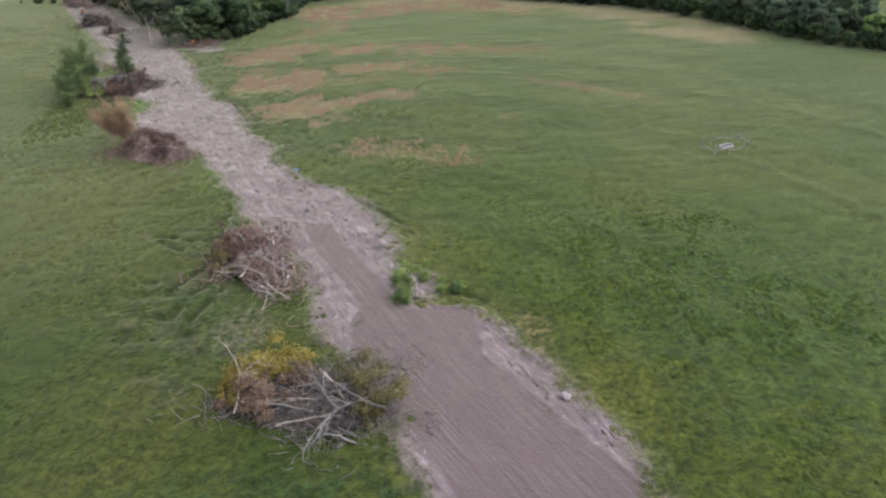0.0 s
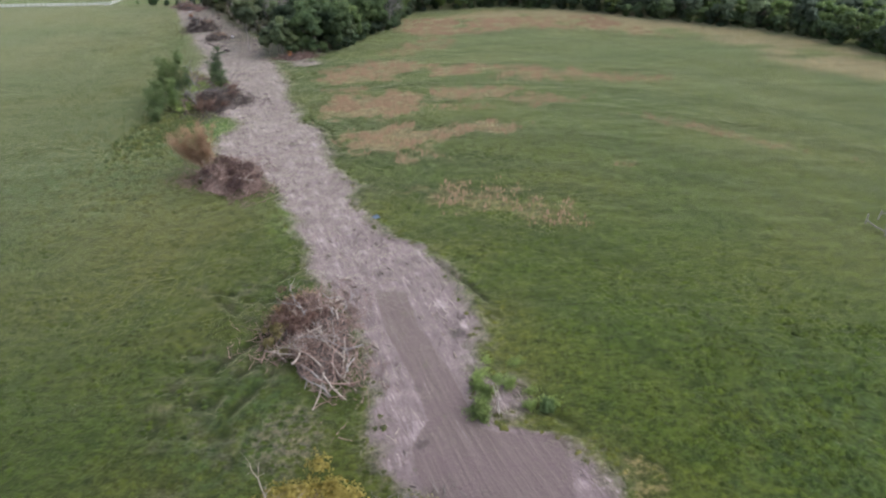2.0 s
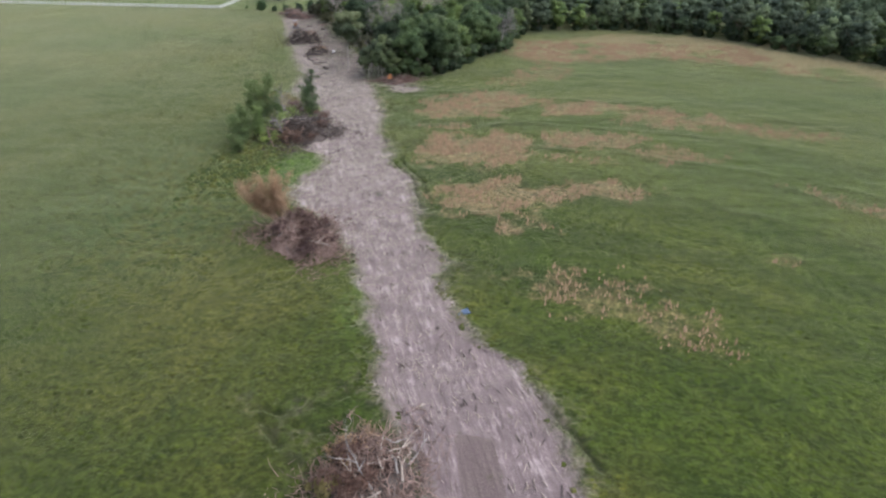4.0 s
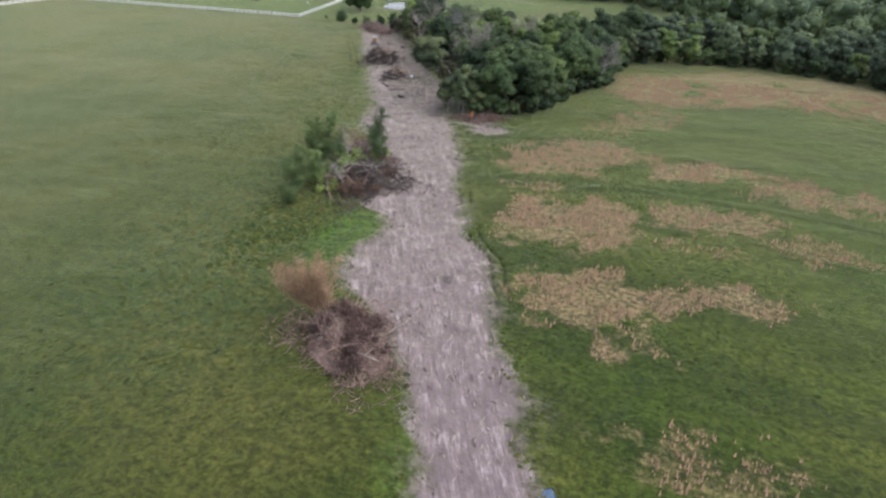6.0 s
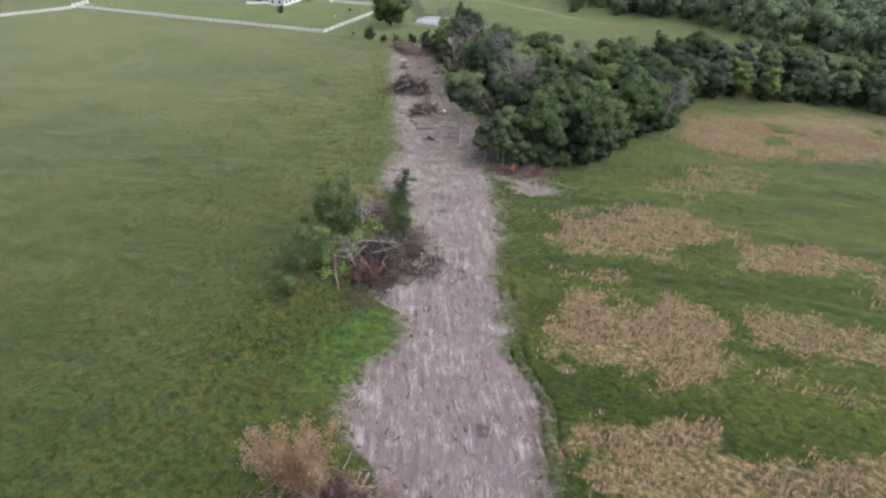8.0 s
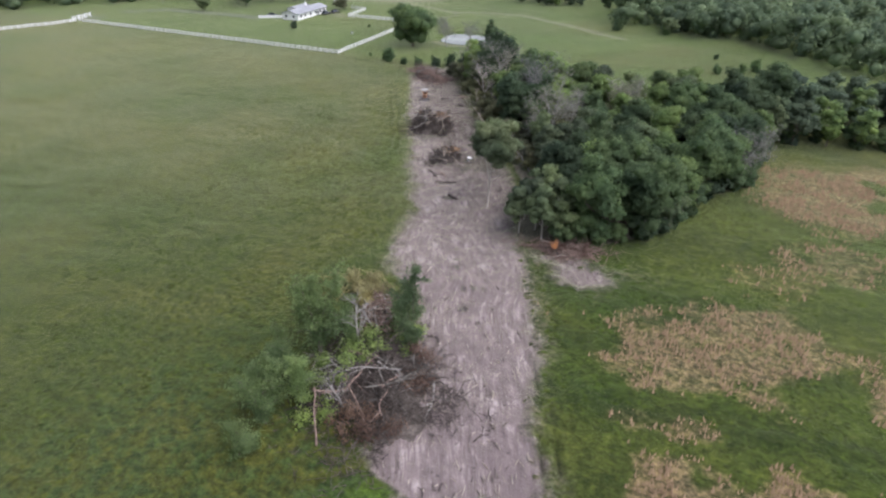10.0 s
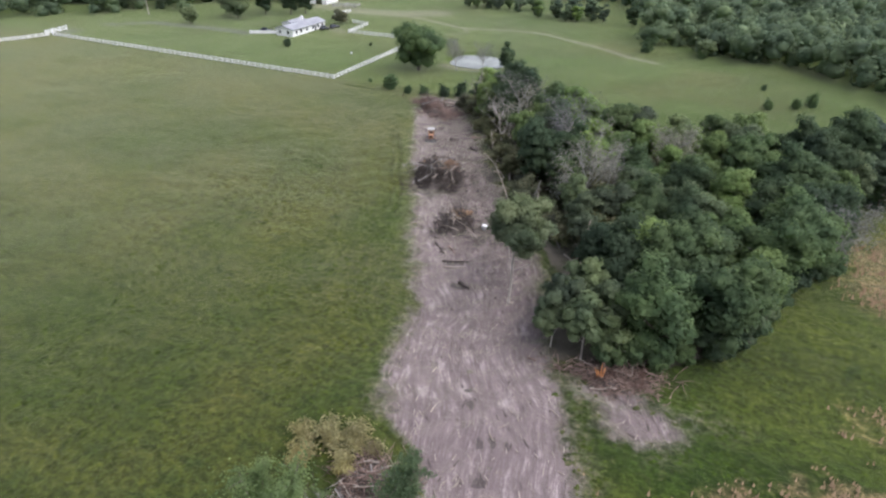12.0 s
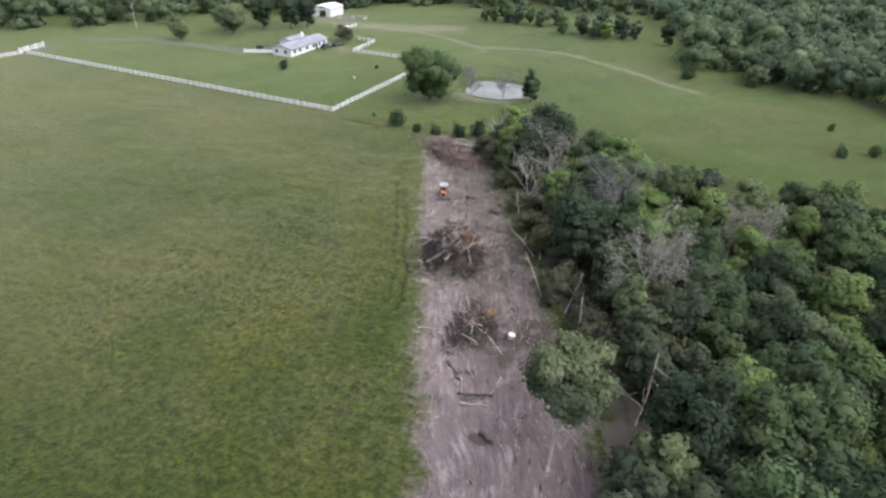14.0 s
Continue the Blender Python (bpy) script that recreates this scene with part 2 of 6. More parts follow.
def grass_colour(m):
    """Pasture: olive and deep green in broad drifts, yellowed patches, clover-dark spots and fine flecks."""
    wide = m.ramp(m.noise(46, 3, 0.6), 0.36, 0.66)
    mid = m.ramp(m.noise(7, 4, 0.62, warp=0.6), 0.35, 0.68)
    fine = m.ramp(m.noise(0.8, 4, 0.7), 0.3, 0.72)
    east = m.attr("east")
    c = m.mix(wide, GRASS_DEEP, GRASS_OLIVE)
    c = m.mix(m.math("MULTIPLY", mid, 0.36), c, m.mix(wide, GRASS_FRESH, GRASS_STRAW))
    c = m.mix(m.math("MULTIPLY", m.ramp(m.noise(3.1, 3, 0.6), 0.56, 0.72), 0.5), c, GRASS_CLOVER)
    c = m.mix(m.math("MULTIPLY", east, 0.42), c, GRASS_FRESH)
    c = m.mix(m.attr("lush"), c, GRASS_LUSH)
    c = m.mix(m.math("MULTIPLY", m.attr("weedy"), m.ramp(m.noise(2.2, 4, 0.65), 0.4, 0.62)), c, GRASS_WEED)
    dry = m.ramp(m.math("ADD", m.attr("dry"), m.math("MULTIPLY", m.math("SUBTRACT", m.noise(1.6, 4, 0.7), 0.5), 1.5)), 0.2, 1.1)
    c = m.mix(1.0, c, m.mix(m.attr("band"), (0.82, 0.85, 0.87), (1.3, 1.24, 1.1)), "MULTIPLY")
    c = m.mix(m.math("MULTIPLY", dry, 0.46), c, m.mix(fine, DRY_DARK, DRY_LIGHT))
    c = m.mix(m.math("MULTIPLY", m.attr("pale"), m.ramp(m.noise(1.1, 4, 0.7), 0.35, 0.7)), c, GRASS_PALE)
    c = m.mix(m.math("MULTIPLY", m.ramp(m.noise(2.4, 4, 0.7, warp=0.8), 0.55, 0.72), 0.17), c, (0.1, 0.088, 0.042))
    c = m.mix(m.math("MULTIPLY", m.ramp(m.noise(4.5, 4, 0.7, warp=0.6), 0.56, 0.7), 0.36), c, (0.021, 0.04, 0.014))
    lumpy = m.ramp(m.noise(1.0, 5, 0.68, m.scaled(m.where, (0.55, 0.75, 0.5)), 0.7), 0.34, 0.64)
    c = m.mix(1.0, c, m.mix(lumpy, (0.68, 0.72, 0.74), (1.3, 1.27, 1.2)), "MULTIPLY")
    return m.mix(1.0, c, m.mix(fine, (0.6, 0.61, 0.62), (1.38, 1.37, 1.3)), "MULTIPLY"), fine


GRASS_DEEP, GRASS_OLIVE, GRASS_FRESH, GRASS_STRAW = (0.031, 0.046, 0.009), (0.055, 0.062, 0.015), (0.03, 0.053, 0.0075), (0.077, 0.077, 0.022)
GRASS_CLOVER, GRASS_LUSH, GRASS_PALE, GRASS_WEED = (0.026, 0.042, 0.013), (0.052, 0.094, 0.014), (0.13, 0.112, 0.08), (0.033, 0.056, 0.02)
DRY_DARK, DRY_LIGHT = (0.2, 0.13, 0.082), (0.39, 0.255, 0.168)
SOIL_DARK, SOIL_MID, SOIL_PALE, SOIL_MUD = (0.122, 0.093, 0.096), (0.222, 0.174, 0.172), (0.42, 0.35, 0.342), (0.148, 0.11, 0.111)


def ground_material():
    m = Mat("pasture_and_soil", 0.95, spec=0.15)
    grass, fine = grass_colour(m)
    lay = m.vattr("lay")
    streak = m.noise(1.0, 6, 0.72, m.scaled(lay, (1.3, 0.16, 1.0)), 0.2)
    fibre = m.noise(1.0, 4, 0.7, m.scaled(lay, (4.5, 0.45, 1.0)), 0.3)
    clod = m.noise(0.5, 5, 0.75)
    broad = m.noise(6.5, 4, 0.65, warp=0.5)
    blend = m.math("ADD", m.math("MULTIPLY", streak, 0.6), m.math("ADD", m.math("MULTIPLY", fibre, 0.25), m.math("MULTIPLY", clod, 0.15)))
    soil = m.mix(m.ramp(blend, 0.34, 0.56), SOIL_DARK, SOIL_MID)
    soil = m.mix(m.ramp(m.math("ADD", blend, m.math("MULTIPLY", m.math("SUBTRACT", m.noise(2.8, 3, 0.6), 0.5), 0.4)), 0.5, 0.66, 0.0, 0.9), soil, SOIL_PALE)
    soil = m.mix(m.ramp(broad, 0.46, 0.66, 0.0, 0.75), soil, m.mix(fibre, SOIL_DARK, SOIL_MID))
    soil = m.mix(m.ramp(m.noise(0.9, 3, 0.6), 0.66, 0.74, 0.0, 0.7), soil, (0.075, 0.062, 0.06))
    tread = m.noise(1.0, 3, 0.6, m.scaled(lay, (3.2, 0.09, 1.0)))
    mud = m.mix(m.ramp(tread, 0.3, 0.7), (0.122, 0.093, 0.088), (0.18, 0.141, 0.134))
    mud = m.mix(m.ramp(m.noise(3.5, 4, 0.65, warp=0.8), 0.42, 0.66, 0.0, 0.7), mud, SOIL_MUD)
    mud = m.mix(m.ramp(m.math("ADD", tread, m.math("MULTIPLY", m.math("SUBTRACT", clod, 0.5), 0.5)), 0.68, 0.8, 0.0, 0.8), mud, SOIL_PALE)
    soil = m.mix(m.ramp(m.math("ADD", m.attr("graded"), m.math("MULTIPLY", m.math("SUBTRACT", clod, 0.5), 1.2)), -0.15, 0.25), soil, mud)
    soil = m.mix(m.math("MULTIPLY", m.ramp(m.noise(2.6, 4, 0.7), 0.62, 0.74), 0.6), soil, (0.085, 0.09, 0.042))
    soil = m.mix(m.ramp(m.math("ADD", m.attr("churned"), m.math("MULTIPLY", m.math("SUBTRACT", clod, 0.5), 2.4)), 0.35, 0.8, 0.0, 0.85), soil, m.mix(fibre, (0.045, 0.037, 0.036), (0.12, 0.097, 0.093)))
    # multiplies the soil by about 0.6 where this mask is full
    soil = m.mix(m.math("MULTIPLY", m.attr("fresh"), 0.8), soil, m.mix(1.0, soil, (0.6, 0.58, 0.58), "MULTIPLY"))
    frayed = m.math("MULTIPLY", m.math("SUBTRACT", m.noise(1.6, 6, 0.8), 0.5), 7.0)
    lobed = m.math("MULTIPLY", m.math("SUBTRACT", m.noise(7.0, 3), 0.5), 4.0)
    edge = m.math("ADD", m.attr("bare"), m.math("ADD", frayed, lobed))
    cover = m.ramp(edge, -1.9, 1.5)
    c = m.mix(cover, grass, soil)
    # under the grove: brown litter colour, standing for the canopy's shade as well
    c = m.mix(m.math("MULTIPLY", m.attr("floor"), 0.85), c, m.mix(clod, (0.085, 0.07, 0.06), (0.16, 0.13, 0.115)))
    # ruts: near-black colour adds to the shade of their sunken relief
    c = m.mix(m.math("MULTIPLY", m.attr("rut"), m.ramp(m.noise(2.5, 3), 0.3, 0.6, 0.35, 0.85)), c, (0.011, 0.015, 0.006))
    c = m.mix(m.attr("road"), c, (0.24, 0.21, 0.165))
    c = m.mix(m.attr("drive"), c, (0.1, 0.098, 0.096))
    m.bump(m.math("ADD", m.math("MULTIPLY", clod, cover), m.math("MULTIPLY", m.noise(0.35, 4, 0.7), 0.8)), 0.8, 0.22)
    fuzz(m, 0.66, (0.84, 0.86, 0.5))
    return m.done(c)


def tuft_material():
    m = Mat("grass_tufts", 0.9, spec=0.15)
    c, fine = grass_colour(m)
    tint = m.attr("tint")
    c = m.mix(1.0, c, m.mix(tint, (0.86, 0.87, 0.88), (1.3, 1.28, 1.2)), "MULTIPLY")
    fuzz(m, 0.66, (0.84, 0.86, 0.5))
    return m.done(c)


def straw_material():
    m = Mat("dead_straw", 0.9, spec=0.15)
    c = m.mix(m.attr("tint"), (0.19, 0.13, 0.08), (0.345, 0.238, 0.152))
    c = m.mix(m.ramp(m.noise(5, 3), 0.35, 0.65), c, m.mix(0.5, c, (0.26, 0.19, 0.115)))
    fuzz(m, 0.12, (0.8, 0.7, 0.5))
    return m.done(c)


def fuzz(m, weight, tint=(0.78, 0.82, 0.4)):
    """The pale bloom of many upright blades or leaf edges seen flatly."""
    m.set(m.b, "Sheen Weight", weight), m.set(m.b, "Sheen Roughness", 0.32), m.set(m.b, "Sheen Tint", tint)


def plain(name, colour, other, size=0.6, rough=0.8, metal=0.0, bump=0.3, spec=0.3, spread=0.0):
    """A surface of two mottled tones with grain; spread: how far single pieces differ."""
    m = Mat(name, rough, metal, spec)
    at = m.local()
    c = m.mix(m.ramp(m.noise(size, 4, 0.65, at), 0.35, 0.68), colour, other)
    c = m.mix(m.math("MULTIPLY", m.ramp(m.noise(size * 0.13, 3, 0.7, at), 0.45, 0.75), 0.4), c, tuple(0.6 * v for v in colour))
    if spread:
        c = m.mix(1.0, c, m.mix(m.island(), (1 - spread,) * 3, (1 + spread,) * 3), "MULTIPLY")
    m.bump(m.noise(size * 0.1, 4, 0.7, at), bump, 0.02)
    return m.done(c)


def leaf_material(name, dark, light, tree=0.34, leaf=0.26, through=0.56):
    """Foliage that differs from tree to tree, from drift to drift and from leaf to leaf."""
    m = Mat(name, 0.75, spec=0.25)
    c = m.mix(m.ramp(m.noise(3.4, 3, 0.6), 0.3, 0.72), dark, light)
    c = m.mix(1.0, c, m.mix(m.island(), (1 - leaf,) * 3, (1 + leaf,) * 3), "MULTIPLY")
    c = m.mix(1.0, c, m.mix(m.each(), (1 - tree, 1 - tree, 1 - 0.6 * tree), (1 + tree, 1 + tree, 1 + 0.6 * tree)), "MULTIPLY")
    c = m.mix(1.0, c, m.mix(m.ramp(m.noise(13, 2, 0.5), 0.35, 0.65), (0.82, 0.86, 0.92), (1.18, 1.17, 1.06)), "MULTIPLY")
    fuzz(m, 0.1, (0.74, 0.84, 0.5))
    thin = m.nt.nodes.new("ShaderNodeBsdfTranslucent")
    m.set(thin, "Color", c)
    both = m.nt.nodes.new("ShaderNodeMixShader")
    m.set(both, 0, through)
    m.nt.links.new(m.b.outputs[0], both.inputs[1])
    m.nt.links.new(thin.outputs[0], both.inputs[2])
    m.nt.links.new(both.outputs[0], m.nt.nodes["Material Output"].inputs[0])
    return m.done(c)


GROUND, TUFT, STRAW = ground_material(), tuft_material(), straw_material()
BARK = plain("bark", (0.15, 0.125, 0.1), (0.26, 0.23, 0.19), 0.5)
BARK_ASH = plain("ash_grey_bark", (0.28, 0.265, 0.245), (0.42, 0.4, 0.375), 0.7, spread=0.2)
BARK_PALE = plain("pale_bark", (0.34, 0.3, 0.26), (0.5, 0.46, 0.41), 0.7)
WOOD_GREY = plain("weathered_wood", (0.24, 0.22, 0.208), (0.384, 0.352, 0.32), 0.7, spread=0.35)
WOOD_PALE = plain("split_pale_wood", (0.304, 0.248, 0.2), (0.448, 0.392, 0.336), 0.6, spread=0.3)
WOOD_BROWN = plain("brown_brush", (0.19, 0.13, 0.108), (0.33, 0.235, 0.196), 0.5, spread=0.5)
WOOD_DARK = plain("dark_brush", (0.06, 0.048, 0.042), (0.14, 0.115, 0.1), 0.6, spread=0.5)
TWIG_GREY = plain("grey_twigs", (0.14, 0.122, 0.108), (0.24, 0.215, 0.19), 0.5, spread=0.4)
CEDAR_TWIG = plain("dead_cedar_twigs", (0.34, 0.23, 0.15), (0.48, 0.34, 0.23), 0.5, spread=0.3)
ORANGE_WOOD = plain("torn_orange_wood", (0.5, 0.2, 0.07), (0.62, 0.3, 0.13), 0.4, spread=0.3)
EARTH = plain("heaped_earth", (0.08, 0.0624, 0.0544), (0.16, 0.128, 0.112), 0.9, bump=0.8)
LEAF_OAK = leaf_material("oak_leaves", (0.096, 0.144, 0.074), (0.146, 0.198, 0.096))
LEAF_FRESH = leaf_material("fresh_leaves", (0.155, 0.222, 0.09), (0.235, 0.306, 0.122))
LEAF_DIM = leaf_material("dull_leaves", (0.138, 0.176, 0.104), (0.192, 0.232, 0.132))
# paler and bluer than the oaks: distance haze put into the leaf colour
LEAF_BELT_HAZED = leaf_material("belt_leaves", (0.14, 0.19, 0.122), (0.2, 0.25, 0.156), tree=0.22, leaf=0.2)
LEAF_LONE = leaf_material("sunlit_leaves", (0.15, 0.19, 0.105), (0.25, 0.285, 0.17))
LEAF_YELLOW = leaf_material("yellowing_leaves", (0.38, 0.3, 0.07), (0.52, 0.41, 0.12), tree=0.1)
LEAF_OLIVE = leaf_material("olive_leaves", (0.23, 0.205, 0.09), (0.34, 0.295, 0.14), tree=0.1)
LEAF_PALE = leaf_material("pale_green_leaves", (0.19, 0.24, 0.13), (0.3, 0.345, 0.2), tree=0.15)
LEAF_RUST = leaf_material("withered_leaves", (0.2, 0.125, 0.092), (0.32, 0.21, 0.157))
LEAF_BROWN = leaf_material("brown_thicket", (0.14, 0.15, 0.088), (0.21, 0.205, 0.13))
LEAF_TANGREEN = leaf_material("tan_weeds", (0.38, 0.34, 0.16), (0.52, 0.45, 0.24), tree=0.1)
LEAF_TAN = leaf_material("dead_needles", (0.4, 0.265, 0.17), (0.56, 0.395, 0.26), through=0.55)
LEAF_GREY = leaf_material("lichen_twigs", (0.22, 0.215, 0.185), (0.34, 0.33, 0.29), tree=0.12, leaf=0.3)
WHITE_PAINT = plain("white_paint", (0.8, 0.79, 0.77), (0.88, 0.87, 0.85), 1.2, 0.6, bump=0.1)
ROOF_TIN = plain("grey_roof", (0.288, 0.288, 0.312), (0.4, 0.4, 0.424), 2.5, 0.55, bump=0.2)
DARK_GLASS = plain("dark_glass", (0.02, 0.024, 0.03), (0.04, 0.045, 0.05), 1.0, 0.12, spec=0.6, bump=0.0)
DARK_PAINT = plain("dark_paint", (0.02, 0.022, 0.026), (0.04, 0.042, 0.05), 1.0, 0.35, spec=0.5, bump=0.05)
RUBBER = plain("rubber_and_grease", (0.025, 0.023, 0.022), (0.055, 0.048, 0.042), 0.4, 0.85)
ORANGE_PAINT = plain("orange_paint", (0.36, 0.17, 0.085), (0.42, 0.24, 0.14), 0.6, 0.5, spec=0.5, bump=0.1)
STEEL = plain("worn_steel", (0.2, 0.19, 0.185), (0.36, 0.34, 0.33), 0.4, 0.45, 0.7)
CONCRETE = plain("concrete", (0.42, 0.4, 0.37), (0.56, 0.54, 0.5), 0.8)
STONE = plain("dusty_stone", (0.24, 0.21, 0.195), (0.34, 0.3, 0.28), 0.5, bump=0.6)
BLUE_SHEET = plain("faded_blue_sheet", (0.13, 0.2, 0.33), (0.22, 0.3, 0.42), 0.5, 0.6)
LEAF_SAPLING = leaf_material("sapling_leaves", (0.14, 0.2, 0.092), (0.225, 0.29, 0.132), tree=0.15)
STRAW_GREEN = leaf_material("weed_leaves", (0.23, 0.31, 0.1), (0.36, 0.44, 0.155), tree=0.15)


def water_material():
    m = Mat("pond_water", 0.06, spec=0.5)
    m.bump(m.noise(0.6, 3, 0.6), 0.08, 0.03)
    return m.done(m.mix(m.ramp(m.noise(6, 3), 0.4, 0.65), (0.2, 0.205, 0.17), (0.28, 0.285, 0.24)))


WATER = water_material()
# ---- the ground: pasture with the bulldozed strip through it ----
EDGE_LEFT = [(0, 10), (25, 5), (38, 1.5), (45, 0.4), (50, -1.5), (55, -3.5), (60, -5), (64, -9), (68, -10), (73, -11), (80, -13.5), (88, -17), (98, -23), (108, -28), (117, -32), (125, -36), (131, -41), (138, -46), (142, -53), (145, -55.6),
             (150, -57), (154, -56.5), (158.5, -55.5), (163, -55.5), (166.5, -57.5), (168, -63.5), (171, -66), (175, -66.5), (185, -67), (192, -70), (200, -73), (203, -80), (212, -84.5), (222, -87), (234, -92.5), (244, -98.5), (255, -104), (266, -109.8), (278, -116), (290, -123), (302, -129), (312, -133.5), (325, -137)]
EDGE_RIGHT = [(0, 33), (25, 26), (38, 21.5), (45, 20.8), (50, 17.5), (55, 15.7), (60, 13.5), (64, 11.5), (68.3, 9.3), (69.3, 1.5), (73, -0.6), (80, -0.4), (87, 0.3), (93, -2), (101, -5.2), (107, -9), (109.5, -15.5), (117, -19.5), (124, -23),
              (128, -21.8), (134, -28), (142, -31), (148, -33), (157, -36), (164, -42), (168, -43.5), (175, -47), (185, -51), (192, -53.5), (200, -56), (212, -60.5), (222, -66), (234, -71.5), (244, -75), (255, -82), (266, -90), (278, -97.5), (290, -106), (302, -112.5), (325, -124)]
LANE = [(-12, 94), (-9.5, 86), (-4.5, 76), (-2.2, 69), (2, 60), (7, 50), (13, 38), (20, 24)]


def edge(rows, y):
    return np.interp(y, [r[0] for r in rows], [r[1] for r in rows])


def middle(y):
    return np.interp(y, (-200, 0, 60, 110, 170, 210, 320, 600), (45, 20, 4, -22, -53, -70, -128, -200))


def bare_at(x, y):
    """How far inside the stripped soil a place lies, in metres; below 0 on grass."""
    wob = (fbm(x, y, 5.0, 3) - 0.5) * 3.0
    d = np.minimum(x - edge(EDGE_LEFT, y), edge(EDGE_RIGHT, y) - x) * 0.9
    d = np.minimum(d, 319 - y)
    for cx, cy, rx, ry in ((-52.6, 215.4, 3.8, 2.8), (-57.5, 218.6, 5.5, 1.8), (3.4, 73.5, 1.4, 1.6)):
        d = np.maximum(d, (1 - np.hypot((x - cx) / rx, (y - cy) / ry)) * min(rx, ry))
    return d + wob * (d > -5)


def graded_at(x, y):
    """The smooth dozed lane and pad, above 0 inside."""
    lane = np.interp(y, (40, 55, 66, 70, 94), (7.5, 6.5, 5.2, 2.4, 2.1)) - along(LANE, x, y)
    pad = np.minimum(np.minimum(x + 1.5, 9.5 - x), np.minimum(y - 50, 68.5 - y))
    return np.clip(np.maximum(lane, pad) * (y < 94.5) - 2.0 * (y >= 94.5), -2, 2)


# swathes of dead grass: middle, half length, half width, slope, fullness
DRY_PATCHES = [(-31, 205, 16, 9, 0.12, 0.85), (-8, 206, 15, 6.5, -0.1, 0.9), (13, 203, 17, 6.5, 0.0, 0.8), (40, 196, 14, 5, -0.2, 0.5), (-35, 188, 7, 2.2, 0.1, 0.6), (-25, 175.5, 14, 9, 0.15, 1.0), (-2, 184.5, 12, 5, 0.05, 0.8), (17, 179, 11, 4.5, 0.0, 0.6),
               (-5, 172, 9, 2.5, 0.0, 0.4), (-18, 151, 10.5, 7.5, -0.1, 0.95), (0, 158, 10, 4.2, 0.15, 0.85), (1, 124, 13, 6, -0.2, 0.58), (12, 117, 8, 4, -0.3, 0.45), (52, 154, 14, 3, -0.75, 0.6), (29, 138, 4, 2.2, 0.0, 0.5), (-17, 238, 9, 7, 0.2, 0.6), (-25, 228, 7, 4, 0.0, 0.45), (16, 60, 2.2, 7, 0.0, 0.5)]
DRY_FAR = [(-14, 266), (15, 275), (48, 270), (76, 251), (96, 231), (109, 202)]


def dry_at(x, y):
    """Swathes of dead, tan grass left between the mown rounds."""
    rough = 1.5 * (fbm(x, y, 7, 9) - 0.5) + 0.8 * (vnoise(x, y, 2.6, 10) - 0.5)
    v = np.zeros(np.shape(x))
    for cx, cy, rx, ry, slope, most in DRY_PATCHES:
        d = 1 - np.hypot((x - cx) / rx, (y - cy - slope * (x - cx)) / ry)
        v = np.maximum(v, most * smooth(-0.4, 0.5, d + rough) * (d > -0.9))
    far = smooth(23, 11, along(DRY_FAR, x, y) + 14 * (fbm(x, y, 16, 9) - 0.5))
    return np.maximum(v, 1.0 * far * smooth(0.2, 0.5, fbm(x, y, 6, 8)))


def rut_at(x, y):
    """Wheel and track marks pressed into the grass; the ground paints their shade too."""
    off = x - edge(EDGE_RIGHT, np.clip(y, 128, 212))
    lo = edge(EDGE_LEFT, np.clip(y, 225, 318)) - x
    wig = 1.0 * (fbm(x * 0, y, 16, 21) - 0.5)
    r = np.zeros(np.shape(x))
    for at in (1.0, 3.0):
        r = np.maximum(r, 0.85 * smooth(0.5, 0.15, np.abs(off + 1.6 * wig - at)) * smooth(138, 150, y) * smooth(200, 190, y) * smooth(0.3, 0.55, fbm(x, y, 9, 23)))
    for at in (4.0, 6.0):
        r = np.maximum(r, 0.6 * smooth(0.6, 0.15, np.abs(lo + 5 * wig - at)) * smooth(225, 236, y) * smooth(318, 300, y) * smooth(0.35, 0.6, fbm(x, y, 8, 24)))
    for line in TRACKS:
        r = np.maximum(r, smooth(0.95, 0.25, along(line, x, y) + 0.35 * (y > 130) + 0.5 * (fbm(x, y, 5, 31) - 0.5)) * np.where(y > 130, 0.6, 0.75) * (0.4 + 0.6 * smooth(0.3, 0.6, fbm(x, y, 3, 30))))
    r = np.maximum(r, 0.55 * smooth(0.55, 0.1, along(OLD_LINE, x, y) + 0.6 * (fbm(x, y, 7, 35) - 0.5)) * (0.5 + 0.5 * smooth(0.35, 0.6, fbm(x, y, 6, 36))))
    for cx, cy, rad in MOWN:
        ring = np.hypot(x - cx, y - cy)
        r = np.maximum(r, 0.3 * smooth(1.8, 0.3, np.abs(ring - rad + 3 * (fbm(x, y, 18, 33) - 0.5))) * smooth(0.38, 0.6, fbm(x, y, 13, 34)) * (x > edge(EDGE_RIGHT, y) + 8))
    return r


